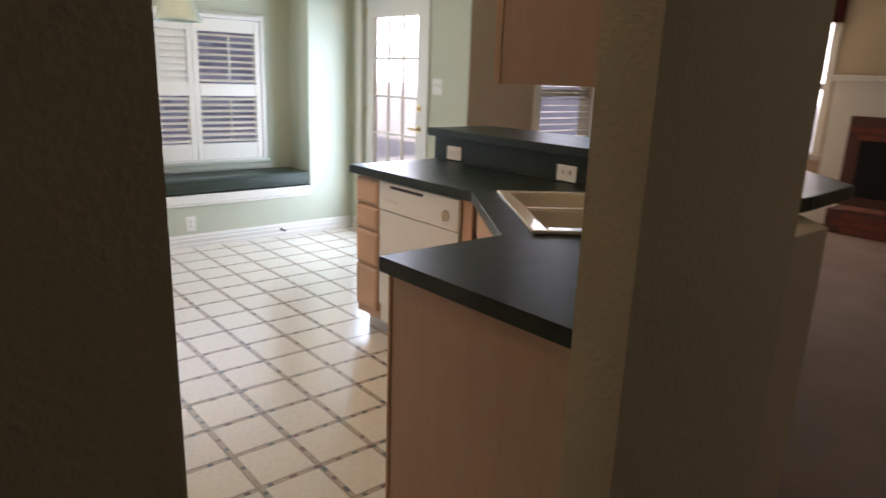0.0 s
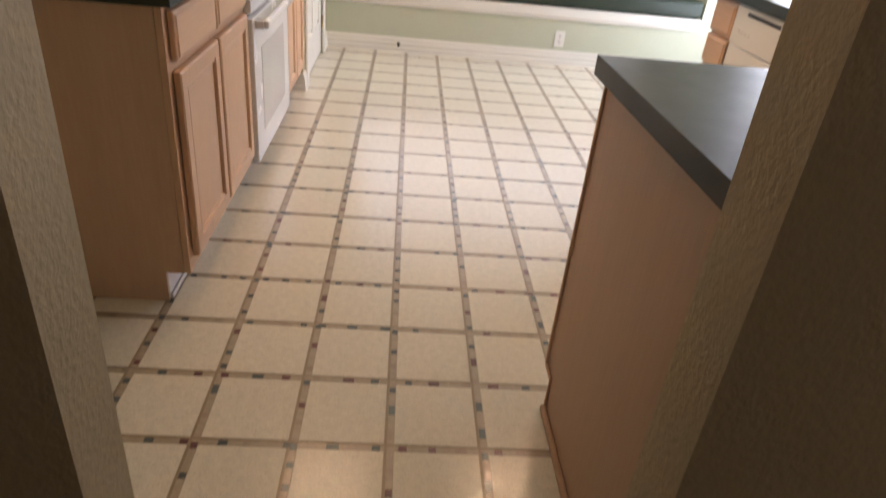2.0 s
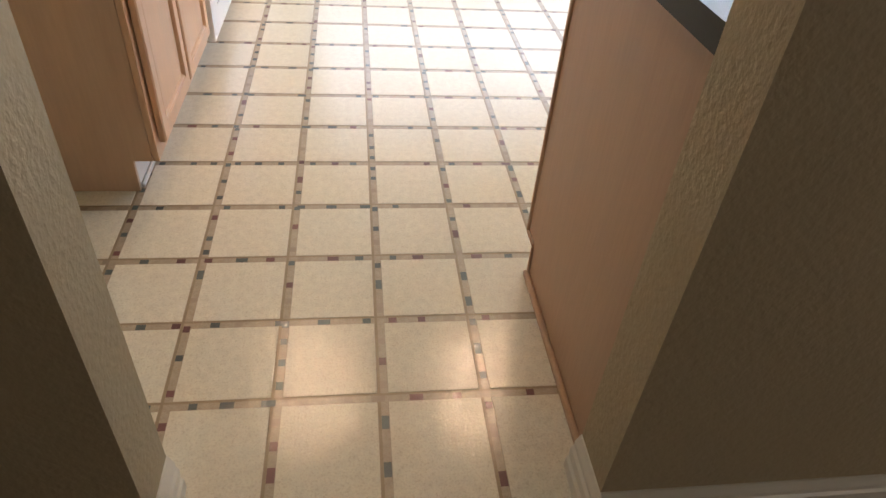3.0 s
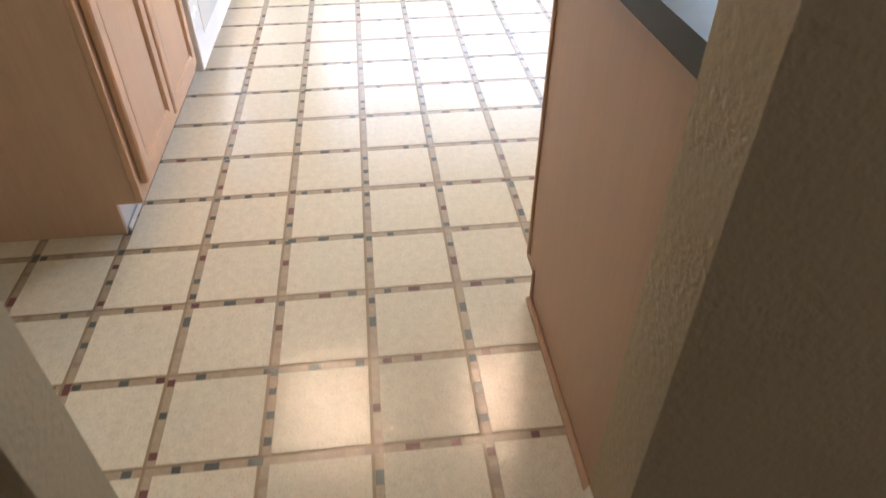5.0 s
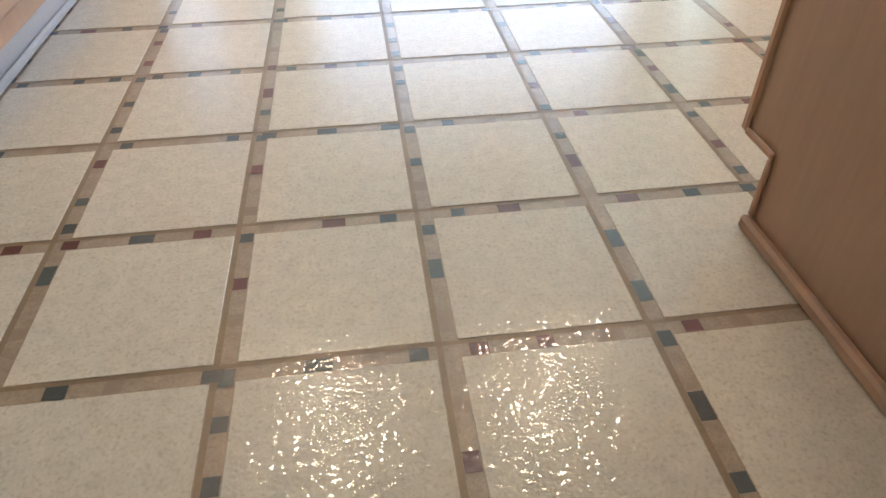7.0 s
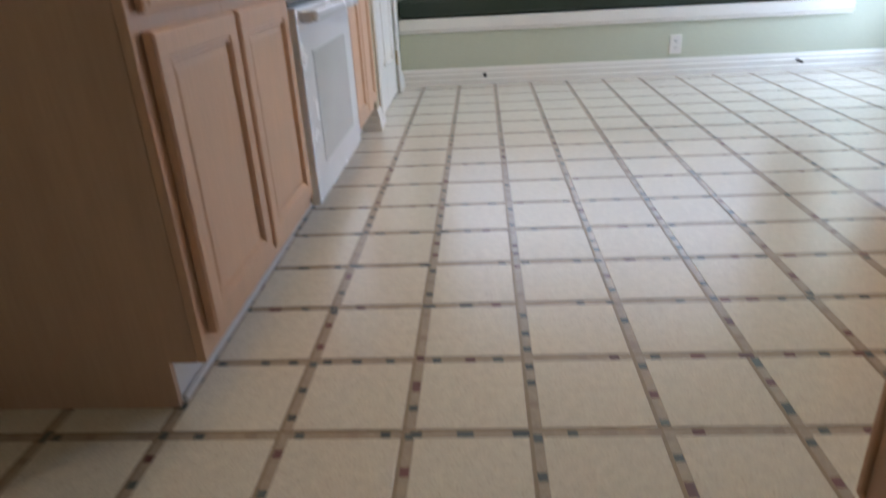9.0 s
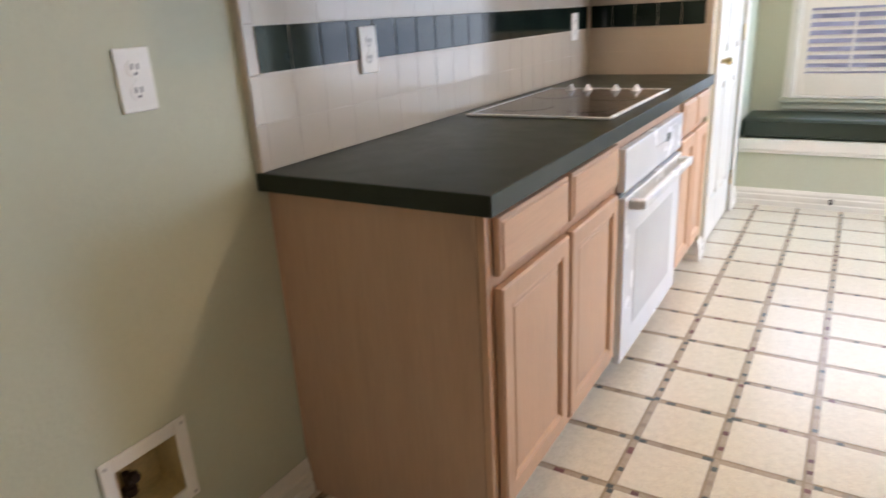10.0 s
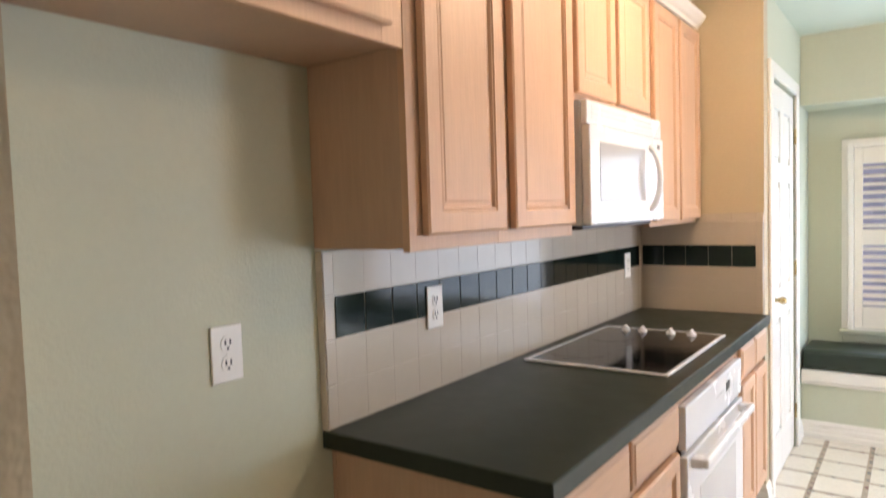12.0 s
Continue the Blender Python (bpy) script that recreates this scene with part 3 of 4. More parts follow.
# ---- fridge water box ----
def water_box():
    ob = thing("water_supply_box", (X_W, 0.34, 0.335), "white recessed fridge water box with dark valve", "water box")
    m = frame_at((X_W, 0.350, 0.345), (0, 1, 0), (1, 0, 0))
    bm = bmesh.new()
    for a, b in (((-0.102, -0.102), (-0.072, 0.102)), ((0.072, -0.102), (0.102, 0.102)), ((-0.072, -0.102), (0.072, -0.070)), ((-0.072, 0.070), (0.072, 0.102))):
        box(bm, (a[0], a[1], 0.0005), (b[0], b[1], 0.006), 0.0015, m)
    part("flange", bm, PLASTIC, ob)
    bm = bmesh.new()
    for a, b in (((-0.076, -0.073, -0.085), (0.076, 0.073, -0.080)), ((-0.078, -0.073, -0.080), (-0.073, 0.073, 0.001)), ((0.073, -0.073, -0.080), (0.078, 0.073, 0.001)), ((-0.073, -0.074, -0.080), (0.073, -0.069, 0.001)), ((-0.073, 0.069, -0.080), (0.073, 0.074, 0.001))):
        box(bm, a, b, 0, m)
    part("recess", bm, YELLOWED, ob, "yellowed plastic recess")
    bm = bmesh.new()
    cyl(bm, (-0.02, -0.012, -0.055), 0.010, 0.010, 0.05, "y", 14, m)
    cyl(bm, (-0.02, -0.032, -0.055), 0.016, 0.016, 0.018, "y", 6, m)
    cyl(bm, (-0.02, 0.012, -0.040), 0.007, 0.007, 0.03, "z", 12, m)
    cyl(bm, (-0.02, 0.012, -0.025), 0.014, 0.012, 0.010, "z", 14, m)
    part("valve", bm, VALVE, ob, "dark bronze shut-off valve")
    for u in (-0.09, 0.09):
        for v in (-0.09, 0.09):
            bm = bmesh.new()
            cyl(bm, (u, v, 0.0065), 0.004, 0.004, 0.003, "z", 10, m)
            part("screw", bm, STEEL, ob)


water_box()

# ---- cooking run ----
FACE = -0.612
LEFT = frame_at((FACE, 0, 0), (0, 1, 0), (1, 0, 0))


def base_unit(y0, y1, doors, end=False, label="pickled oak base cabinet with drawers above panel doors"):
    c = thing("base_cabinet", ((-1.188 + FACE) / 2, (y0 + y1) / 2, 0), label, "cabinet", "base cabinets of the cooking run")
    bm = bmesh.new()
    box(bm, (-1.186, y0 + (0.014 if end else 0.001), 0.105), (FACE - 0.018, y1 - 0.001, 0.868))
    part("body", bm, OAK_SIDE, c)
    bm = bmesh.new()
    edges = [y0] + [v for d in doors for v in d] + [y1]
    for a, b in zip(edges[::2], edges[1::2]):
        box(bm, (a - (0 if a == y0 else 0.012), 0.105, -0.018), (b + (0 if b == y1 else 0.012), 0.868, 0), 0.001, LEFT)
    box(bm, (y0 + 0.002, 0.845, -0.0185), (y1 - 0.002, 0.8675, -0.0005), 0.001, LEFT)
    box(bm, (y0 + 0.002, 0.692, -0.0185), (y1 - 0.002, 0.735, -0.0005), 0.001, LEFT)
    box(bm, (y0 + 0.002, 0.1055, -0.0185), (y1 - 0.002, 0.165, -0.0005), 0.001, LEFT)
    part("face_frame", bm, OAK, c)
    for a, b in doors:
        part("door", panel_door(bmesh.new(), LEFT, a, b, 0.152, 0.700), OAK, c)
        part("drawer_front", drawer_front(bmesh.new(), LEFT, a, b, 0.727, 0.852), OAK_H, c)
    part("toe_kick", box(bmesh.new(), (-0.71, y0 + (0.014 if end else 0), 0.002), (-0.686, y1, 0.104)), TOE, c, "pale grey toe kick")
    part("toe_moulding", box(bmesh.new(), (-0.686, y0 + (0.014 if end else 0), 0.001), (-0.676, y1, 0.018), 0.004), TOE, c)
    if end:
        bm = bmesh.new()
        pts = [(-1.188, 0.001), (-0.686, 0.001), (-0.686, 0.105), (FACE - 0.019, 0.105), (FACE - 0.019, 0.870), (-1.188, 0.870)]
        lo = [bm.verts.new((x, y0, z)) for x, z in pts]
        hi = [bm.verts.new((x, y0 + 0.013, z)) for x, z in pts]
        bm.faces.new(lo)
        bm.faces.new(hi[::-1])
        for i in range(len(pts)):
            j = (i + 1) % len(pts)
            bm.faces.new((lo[i], hi[i], hi[j], lo[j]))
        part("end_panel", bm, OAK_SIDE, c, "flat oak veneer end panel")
        part("scribe_strip", box(bmesh.new(), (-1.188, y0 - 0.006, 0.112), (-1.176, y0, 0.868), 0.002), OAK_SIDE, c)
    return c


base_unit(0.792, 1.635, [(0.820, 1.200), (1.222, 1.606)], end=True)
base_unit(2.440, 3.000, [(2.466, 2.712), (2.736, 2.984)])


def oven():
    o = thing("wall_oven", (-0.9, 2.038, 0), "white built-in oven with towel-bar handle and printed window", "oven")
    y0, y1 = 1.656, 2.418
    part("body", box(bmesh.new(), (-1.15, 1.640, 0.105), (-0.616, 2.435, 0.868)), OAK_SIDE, o)
    part("top_rail", box(bmesh.new(), (1.637, 0.828, -0.003), (2.438, 0.868, 0.001), 0.001, LEFT), OAK_H, o, "oak rail above the oven")
    part("control_panel", box(bmesh.new(), (y0, 0.690, 0), (y1, 0.826, 0.026), 0.005, LEFT, 2), APPLIANCE, o)
    part("display", box(bmesh.new(), (2.165, 0.757, 0.026), (2.215, 0.785, 0.0275), 0, LEFT), BLACK, o, "small black clock display")
    bm = bmesh.new()
    for i in range(5):
        box(bm, (2.02 + 0.022 * i, 0.762, 0.026), (2.034 + 0.022 * i, 0.768, 0.0268), 0, LEFT)
    part("buttons", bm, APPLIANCE_DIM, o)
    part("vent_gap", box(bmesh.new(), (y0 + 0.004, 0.672, 0), (y1 - 0.004, 0.690, 0.010), 0, LEFT), BLACK, o)
    door = part("door", box(bmesh.new(), (y0, 0.098, 0), (y1, 0.672, 0.030), 0.006, LEFT, 2), APPLIANCE, o)
    part("window", box(bmesh.new(), (y0 + 0.13, 0.20, 0.030), (y1 - 0.13, 0.54, 0.0315), 0.0005, LEFT), APPLIANCE_DIM, door, "pale printed glass window")
    bm = bmesh.new()
    box(bm, (y0 + 0.035, 0.632, 0.060), (y1 - 0.035, 0.664, 0.082), 0.009, LEFT, 3)
    for a in (y0 + 0.035, y1 - 0.075):
        box(bm, (a, 0.630, 0.028), (a + 0.04, 0.662, 0.066), 0.006, LEFT, 2)
    part("handle", bm, APPLIANCE, door)
    part("toe_panel", box(bmesh.new(), (-0.71, 1.637, 0.002), (-0.686, 2.438, 0.097)), TOE, o)


oven()

counter = thing("countertop", (-0.88, 1.88, 0.872), "dark green laminate countertop over the cooking run", "countertop")
solid("slab", (-1.188, 0.7625, 0.872), (-0.5815, 3.000, 0.914), LAMINATE, counter, 0.001)
solid("front_edge", (-0.5813, 0.759, 0.871), (-0.578, 3.000, 0.9138), LAMINATE, counter, 0.001)
solid("side_edge", (-1.188, 0.759, 0.871), (-0.5815, 0.7623, 0.9138), LAMINATE, counter, 0.001)


def cooktop():
    c = thing("cooktop", (-0.88, 2.02, 0.914), "black glass electric cooktop with white frame and knobs", "cooktop")
    x0, x1, y0, y1 = -1.120, -0.632, 1.638, 2.375
    bm = bmesh.new()
    for a, b in (((x0, y0), (x1, y0 + 0.014)), ((x0, y1 - 0.014), (x1, y1)), ((x0, y0 + 0.014), (x0 + 0.014, y1 - 0.014)), ((x1 - 0.014, y0 + 0.014), (x1, y1 - 0.014))):
        box(bm, (*a, 0.9145), (*b, 0.922), 0.002)
    part("frame", bm, APPLIANCE, c)
    part("glass_top", box(bmesh.new(), (x0 + 0.014, y0 + 0.014, 0.9145), (x1 - 0.014, y1 - 0.014, 0.9205)), BLACKGLASS, c)
    for x, y, r in ((-0.755, 1.82, 0.085), (-1.0, 1.83, 0.105), (-0.76, 2.12, 0.105), (-1.0, 2.13, 0.085)):
        bm = bmesh.new()
        cyl(bm, (x, y, 0.9207), r, r, 0.0006, "z", 40)
        part("burner_ring", bm, BURNER, c)
    for x in (-1.005, -0.935, -0.822, -0.742):
        bm = bmesh.new()
        cyl(bm, (x, 2.302, 0.924), 0.019, 0.018, 0.006, "z", 24)
        cyl(bm, (x, 2.302, 0.931), 0.013, 0.011, 0.010, "z", 24)
        box(bm, (x - 0.004, 2.287, 0.934), (x + 0.004, 2.317, 0.944), 0.003)
        part("knob", bm, APPLIANCE, c)


cooktop()

# ---- wall cabinets ----
UFACE = -0.898
UP = frame_at((UFACE, 0, 0), (0, 1, 0), (1, 0, 0))


def wall_unit(y0, y1, z0, z1, doors, label, dz=0.034):
    c = thing("wall_cabinet", (-1.04, (y0 + y1) / 2, z0), label, "cabinet", "wall cabinets")
    part("body", box(bmesh.new(), (-1.188, y0 + 0.001, z0 + 0.006), (UFACE - 0.019, y1 - 0.001, z1)), OAK_SIDE, c)
    bm = bmesh.new()
    edges = [y0] + [v for d in doors for v in d] + [y1]
    for a, b in zip(edges[::2], edges[1::2]):
        box(bm, (a - (0 if a == y0 else 0.012), z0, -0.019), (b + (0 if b == y1 else 0.012), z1, 0), 0.001, UP)
    box(bm, (y0 + 0.002, z0 + 0.0005, -0.0195), (y1 - 0.002, z0 + 0.045, -0.0005), 0.001, UP)
    box(bm, (y0 + 0.002, z1 - 0.045, -0.0195), (y1 - 0.002, z1 - 0.0005, -0.0005), 0.001, UP)
    part("face_frame", bm, OAK, c)
    for a, b in doors:
        part("door", panel_door(bmesh.new(), UP, a, b, z0 + dz, z1 - 0.02, 0.020, 0.055), OAK, c)
    return c


wall_unit(-0.186, 0.754, 1.770, 2.262, [(-0.13, 0.27), (0.30, 0.700)], "short oak wall cabinet over the fridge space")
wall_unit(0.756, 1.566, 1.346, 2.262, [(0.797, 1.130), (1.177, 1.548)], "tall oak wall cabinet with two panel doors")
wall_unit(1.568, 2.290, 1.764, 2.262, [(1.582, 1.900), (1.936, 2.254)], "short oak wall cabinet over the microwave", 0.022)
wall_unit(2.292, 2.998, 1.346, 2.262, [(2.318, 2.640), (2.672, 2.985)], "tall oak wall cabinet beside the stub wall", 0.02)
CROWN = [(0, 0), (0.012, 0), (0.016, 0.014), (0.030, 0.024), (0.046, 0.046), (0.050, 0.060), (0, 0.060)]
crown = part("crown_moulding", sweep(bmesh.new(), CROWN, (UFACE + 0.002, -0.186, 2.262), (UFACE + 0.002, 2.998, 2.262), (1, 0, 0)), TRIM)
tagged(crown, "pale crown moulding along the wall cabinet tops", "moulding", kind="structure")


def microwave():
    o = thing("microwave", (-1.0, 1.93, 1.39), "white over-the-range microwave with curved handle", "microwave")
    y0, y1, z0, z1 = 1.572, 2.286, 1.375, 1.760
    part("body", box(bmesh.new(), (-1.186, y0, z0), (-0.868, y1, z1), 0.004), APPLIANCE, o)
    m = frame_at((-0.867, 0, 0), (0, 1, 0), (1, 0, 0))
    g = part("vent_grille", box(bmesh.new(), (y0, z1 - 0.072, 0), (y1, z1, 0.022), 0.005, m, 2), APPLIANCE, o)
    for i in range(3):
        part("slat", box(bmesh.new(), (y0 + 0.03, z1 - 0.058 + i * 0.017, 0.022), (y1 - 0.03, z1 - 0.050 + i * 0.017, 0.0245), 0.001, m), APPLIANCE, g)
    d = part("door", box(bmesh.new(), (y0, z0, 0), (y1 - 0.125, z1 - 0.074, 0.030), 0.006, m, 2), APPLIANCE, o)
    part("window", box(bmesh.new(), (y0 + 0.075, z0 + 0.075, 0.030), (y1 - 0.215, z1 - 0.125, 0.0315), 0.0005, m), PRINT_GREY, d, "pale grey window")
    part("control_panel", box(bmesh.new(), (y1 - 0.123, z0, 0), (y1, z1 - 0.074, 0.030), 0.006, m, 2), APPLIANCE, o)
    part("display", box(bmesh.new(), (y1 - 0.075, z1 - 0.115, 0.030), (y1 - 0.045, z1 - 0.10, 0.031), 0, m), BLACK, o)
    bm = bmesh.new()
    n, k = 14, 12
    path = [Vector((y1 - 0.160, z0 + 0.04 + 0.235 * i / n, 0.028 + 0.040 * math.sin(math.pi * i / n) ** 0.6)) for i in range(n + 1)]
    rings = []
    for i, p in enumerate(path):
        along = (path[min(i + 1, n)] - path[max(i - 1, 0)]).normalized()
        out = Vector((1, 0, 0)).cross(along)
        rings.append([bm.verts.new(m @ (p + 0.011 * (math.cos(2 * math.pi * j / k) * Vector((1, 0, 0)) + math.sin(2 * math.pi * j / k) * out))) for j in range(k)])
    for low, high in zip(rings, rings[1:]):
        for j in range(k):
            bm.faces.new((low[j], low[(j + 1) % k], high[(j + 1) % k], high[j]))
    bm.faces.new(rings[0][::-1])
    bm.faces.new(rings[-1])
    part("handle", bm, APPLIANCE, d, smooth=True)
    part("bottom_vent", box(bmesh.new(), (-1.15, y0 + 0.03, z0 - 0.014), (-0.88, y1 - 0.03, z0 - 0.0005), 0.002), VALVE, o)


microwave()


# ---- sink run ----
def south_unit():
    c = thing("base_cabinet", (0.72, 0.12, 0), "pickled oak base cabinet with flat end panel at the doorway", "cabinet", "base cabinets of the sink run")
    part("body", box(bmesh.new(), (0.422, -0.188, 0.105), (0.885, 0.405, 0.870)), OAK_SIDE, c)
    bm = bmesh.new()
    pts = [(-0.188, 0.002), (0.388, 0.002), (0.388, 0.110), (0.452, 0.110), (0.452, 0.870), (-0.188, 0.870)]
    lo, hi = [bm.verts.new((0.408, y, z)) for y, z in pts], [bm.verts.new((0.421, y, z)) for y, z in pts]
    bm.faces.new(lo)
    bm.faces.new(hi[::-1])
    for i in range(len(pts)):
        j = (i + 1) % len(pts)
        bm.faces.new((lo[i], hi[i], hi[j], lo[j]))
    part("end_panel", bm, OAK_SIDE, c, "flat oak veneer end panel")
    part("corner_strip", box(bmesh.new(), (0.402, 0.446, 0.104), (0.426, 0.459, 0.868), 0.003), OAK, c)
    part("face_frame", box(bmesh.new(), (0.422, 0.406, 0.105), (0.885, 0.426, 0.868), 0.001), OAK, c)
    part("notch_trim", box(bmesh.new(), (0.401, 0.382, 0.103), (0.407, 0.446, 0.112), 0.002), OAK, c)
    part("notch_trim", box(bmesh.new(), (0.401, 0.381, 0.021), (0.407, 0.389, 0.103), 0.002), OAK, c)
    part("base_moulding", box(bmesh.new(), (0.394, -0.186, 0.001), (0.408, 0.392, 0.020), 0.004), OAK_SIDE, c)
    part("toe_kick", box(bmesh.new(), (0.422, 0.33, 0.002), (0.885, 0.345, 0.104)), TOE, c)
    n = frame_at((0, 0.426, 0), (-1, 0, 0), (0, 1, 0))
    part("door", panel_door(bmesh.new(), n, -0.872, -0.440, 0.152, 0.700), OAK, c)
    part("drawer_front", drawer_front(bmesh.new(), n, -0.872, -0.440, 0.727, 0.852), OAK_H, c)


south_unit()


def sink_unit():
    c = thing("base_cabinet", (1.25, 0.6, 0), "pickled oak corner sink cabinet set diagonally", "cabinet", "base cabinets of the sink run")
    bm = prism(bmesh.new(), [(0.887, -0.186), (1.28, -0.186), (1.845, 0.42), (1.845, 1.118), (1.338, 1.118), (1.318, 1.07), (0.887, 0.445)], 0.105, 0.70)
    part("body", bm, OAK_SIDE, c)
    d = Vector((1.312 - 0.887, 1.07 - 0.445, 0))
    m = frame_at((1.312, 1.07, 0), -d, (-d.y, d.x, 0))
    L = d.length
    part("false_front", drawer_front(bmesh.new(), m, 0.04, L - 0.04, 0.727, 0.852), OAK_H, c)
    part("rail", box(bmesh.new(), (0.0, 0.70, -0.016), (L, 0.868, -0.0005), 0.001, m), OAK, c)
    for a, b in ((0.04, L / 2 - 0.01), (L / 2 + 0.01, L - 0.04)):
        part("door", panel_door(bmesh.new(), m, a, b, 0.152, 0.690), OAK, c)


sink_unit()
RIGHT = frame_at((1.312, 0, 0), (0, -1, 0), (-1, 0, 0))


def dishwasher():
    o = thing("dishwasher", (1.55, 1.51, 0), "bisque white built-in dishwasher with dial", "dishwasher")
    y0, y1 = 1.188, 1.800
    part("body", box(bmesh.new(), (1.32, y0, 0.10), (1.84, y1, 0.866)), APPLIANCE_DIM, o)
    m = RIGHT
    p = part("control_panel", box(bmesh.new(), (-y1, 0.715, 0), (-y0, 0.862, 0.022), 0.005, m, 2), PLASTIC, o)
    part("vent_slot", box(bmesh.new(), (-y1 + 0.10, 0.832, 0.022), (-y1 + 0.36, 0.846, 0.0228), 0, m), BLACK, p)
    bm = bmesh.new()
    cyl(bm, (-y0 - 0.085, 0.775, 0.027), 0.026, 0.022, 0.012, "z", 24, m)
    box(bm, (-y0 - 0.090, 0.752, 0.030), (-y0 - 0.080, 0.798, 0.042), 0.003, m)
    part("dial", bm, BISQUE, p)
    bm = bmesh.new()
    for i in range(4):
        box(bm, (-y1 + 0.05 + 0.03 * i, 0.762, 0.022), (-y1 + 0.07 + 0.03 * i, 0.776, 0.026), 0.002, m)
    part("buttons", bm, PLASTIC, p)
    part("door", box(bmesh.new(), (-y1, 0.205, 0), (-y0, 0.711, 0.018), 0.005, m, 2), PLASTIC, o)
    part("kick_panel", box(bmesh.new(), (-y1, 0.105, -0.02), (-y0, 0.200, 0.004), 0.003, m), PLASTIC, o)
    part("toe_panel", box(bmesh.new(), (1.38, y0, 0.002), (1.40, y1, 0.099)), TOE, o)


dishwasher()


def drawer_unit():
    c = thing("drawer_cabinet", (1.56, 1.93, 0), "narrow pickled oak stack of four drawers", "cabinet", "base cabinets of the sink run")
    part("body", box(bmesh.new(), (1.332, 1.804, 0.105), (1.845, 2.024, 0.868)), OAK_SIDE, c)
    part("face_frame", box(bmesh.new(), (-2.026, 0.105, -0.019), (-1.804, 0.868, 0), 0.001, RIGHT), OAK, c)
    for a, b in ((0.724, 0.852), (0.592, 0.708), (0.400, 0.576), (0.152, 0.384)):
        part("drawer_front", drawer_front(bmesh.new(), RIGHT, -2.014, -1.816, a, b), OAK_H, c)
    part("toe_kick", box(bmesh.new(), (1.385, 1.804, 0.002), (1.405, 2.02, 0.104)), TOE, c)
    part("filler", box(bmesh.new(), (-1.186, 0.105, -0.019), (-1.120, 0.868, 0), 0.001, RIGHT), OAK, c)


drawer_unit()


def sink_counter():
    c = thing("countertop", (1.2, 0.8, 0.872), "dark green laminate countertop around the corner sink", "countertop")
    front = [(0.378, 0.464), (0.835, 0.464), (1.272, 1.085), (1.268, 2.040), (1.848, 2.040), (1.848, 0.44), (1.24, -0.188), (0.392, -0.188)]
    d = Vector((1.33 - 0.915, 1.01 - 0.43, 0)).normalized()
    n = Vector((d.y, -d.x, 0))
    o = Vector((0.925, 0.425, 0)) + n * 0.012
    a, b = o + d * 0.012, o + d * 0.70
    e, f = b + n * 0.44, a + n * 0.44
    hole = [(p.x, p.y) for p in (a, b, e, f)]
    bm = bmesh.new()
    top, low = [], []
    for z, store in ((0.914, top), (0.872, low)):
        vo = [bm.verts.new((x, y, z)) for x, y in front]
        vi = [bm.verts.new((x, y, z)) for x, y in hole]
        store.extend([vo, vi])
        quads = [(vo[0], vo[1], vi[0], vi[3], vo[6], vo[7]), (vo[1], vo[2], vi[1], vi[0]), (vo[2], vo[3], vo[4], vo[5], vi[2], vi[1]), (vo[5], vo[6], vi[3], vi[2])]
        for q in quads:
            bm.faces.new(q)
    for k in (0, 1):
        t, l = top[k], low[k]
        for i in range(len(t)):
            j = (i + 1) % len(t)
            bm.faces.new((t[i], t[j], l[j], l[i]))
    part("slab", bm, LAMINATE, c)
    for p, q in zip(front[:4], front[1:5]):
        e = Vector((q[0] - p[0], q[1] - p[1], 0))
        fm = frame_at((p[0], p[1], 0), e, (-e.y, e.x, 0))
        part("edge_band", box(bmesh.new(), (0, 0.8715, 0.0005), (e.length, 0.9135, 0.003), 0.001, fm), LAMINATE, c)
    s = thing("sink", (1.3, 0.6, 0.9), "bisque drop-in double bowl corner sink", "sink")
    m = Matrix(((d.x, n.x, 0, o.x), (d.y, n.y, 0, o.y), (0, 0, 1, 0), (0, 0, 0, 1)))
    bm = bmesh.new()
    for p, q in (((-0.012, -0.012), (0.724, 0.040)), ((-0.012, 0.385), (0.724, 0.462)), ((-0.012, 0.040), (0.035, 0.385)), ((0.677, 0.040), (0.724, 0.385)), ((0.345, 0.040), (0.370, 0.385))):
        box(bm, (*p, 0.9145), (*q, 0.928), 0.005, m, 2)
    part("rim", bm, BISQUE, s)
    for u0, u1 in ((0.030, 0.348), (0.367, 0.682)):
        bm = bmesh.new()
        box(bm, (u0, 0.035, 0.735), (u1, 0.390, 0.742), 0, m)
        for p, q in (((u0, 0.030), (u1, 0.040)), ((u0, 0.385), (u1, 0.395)), ((u0 - 0.006, 0.030), (u0 + 0.006, 0.395)), ((u1 - 0.006, 0.030), (u1 + 0.006, 0.395))):
            box(bm, (*p, 0.735), (*q, 0.920), 0.002, m)
        part("bowl", bm, BISQUE, s)
        bm = bmesh.new()
        cyl(bm, ((u0 + u1) / 2, 0.21, 0.744), 0.042, 0.042, 0.004, "z", 24, m)
        part("drain", bm, STEEL, s)


sink_counter()


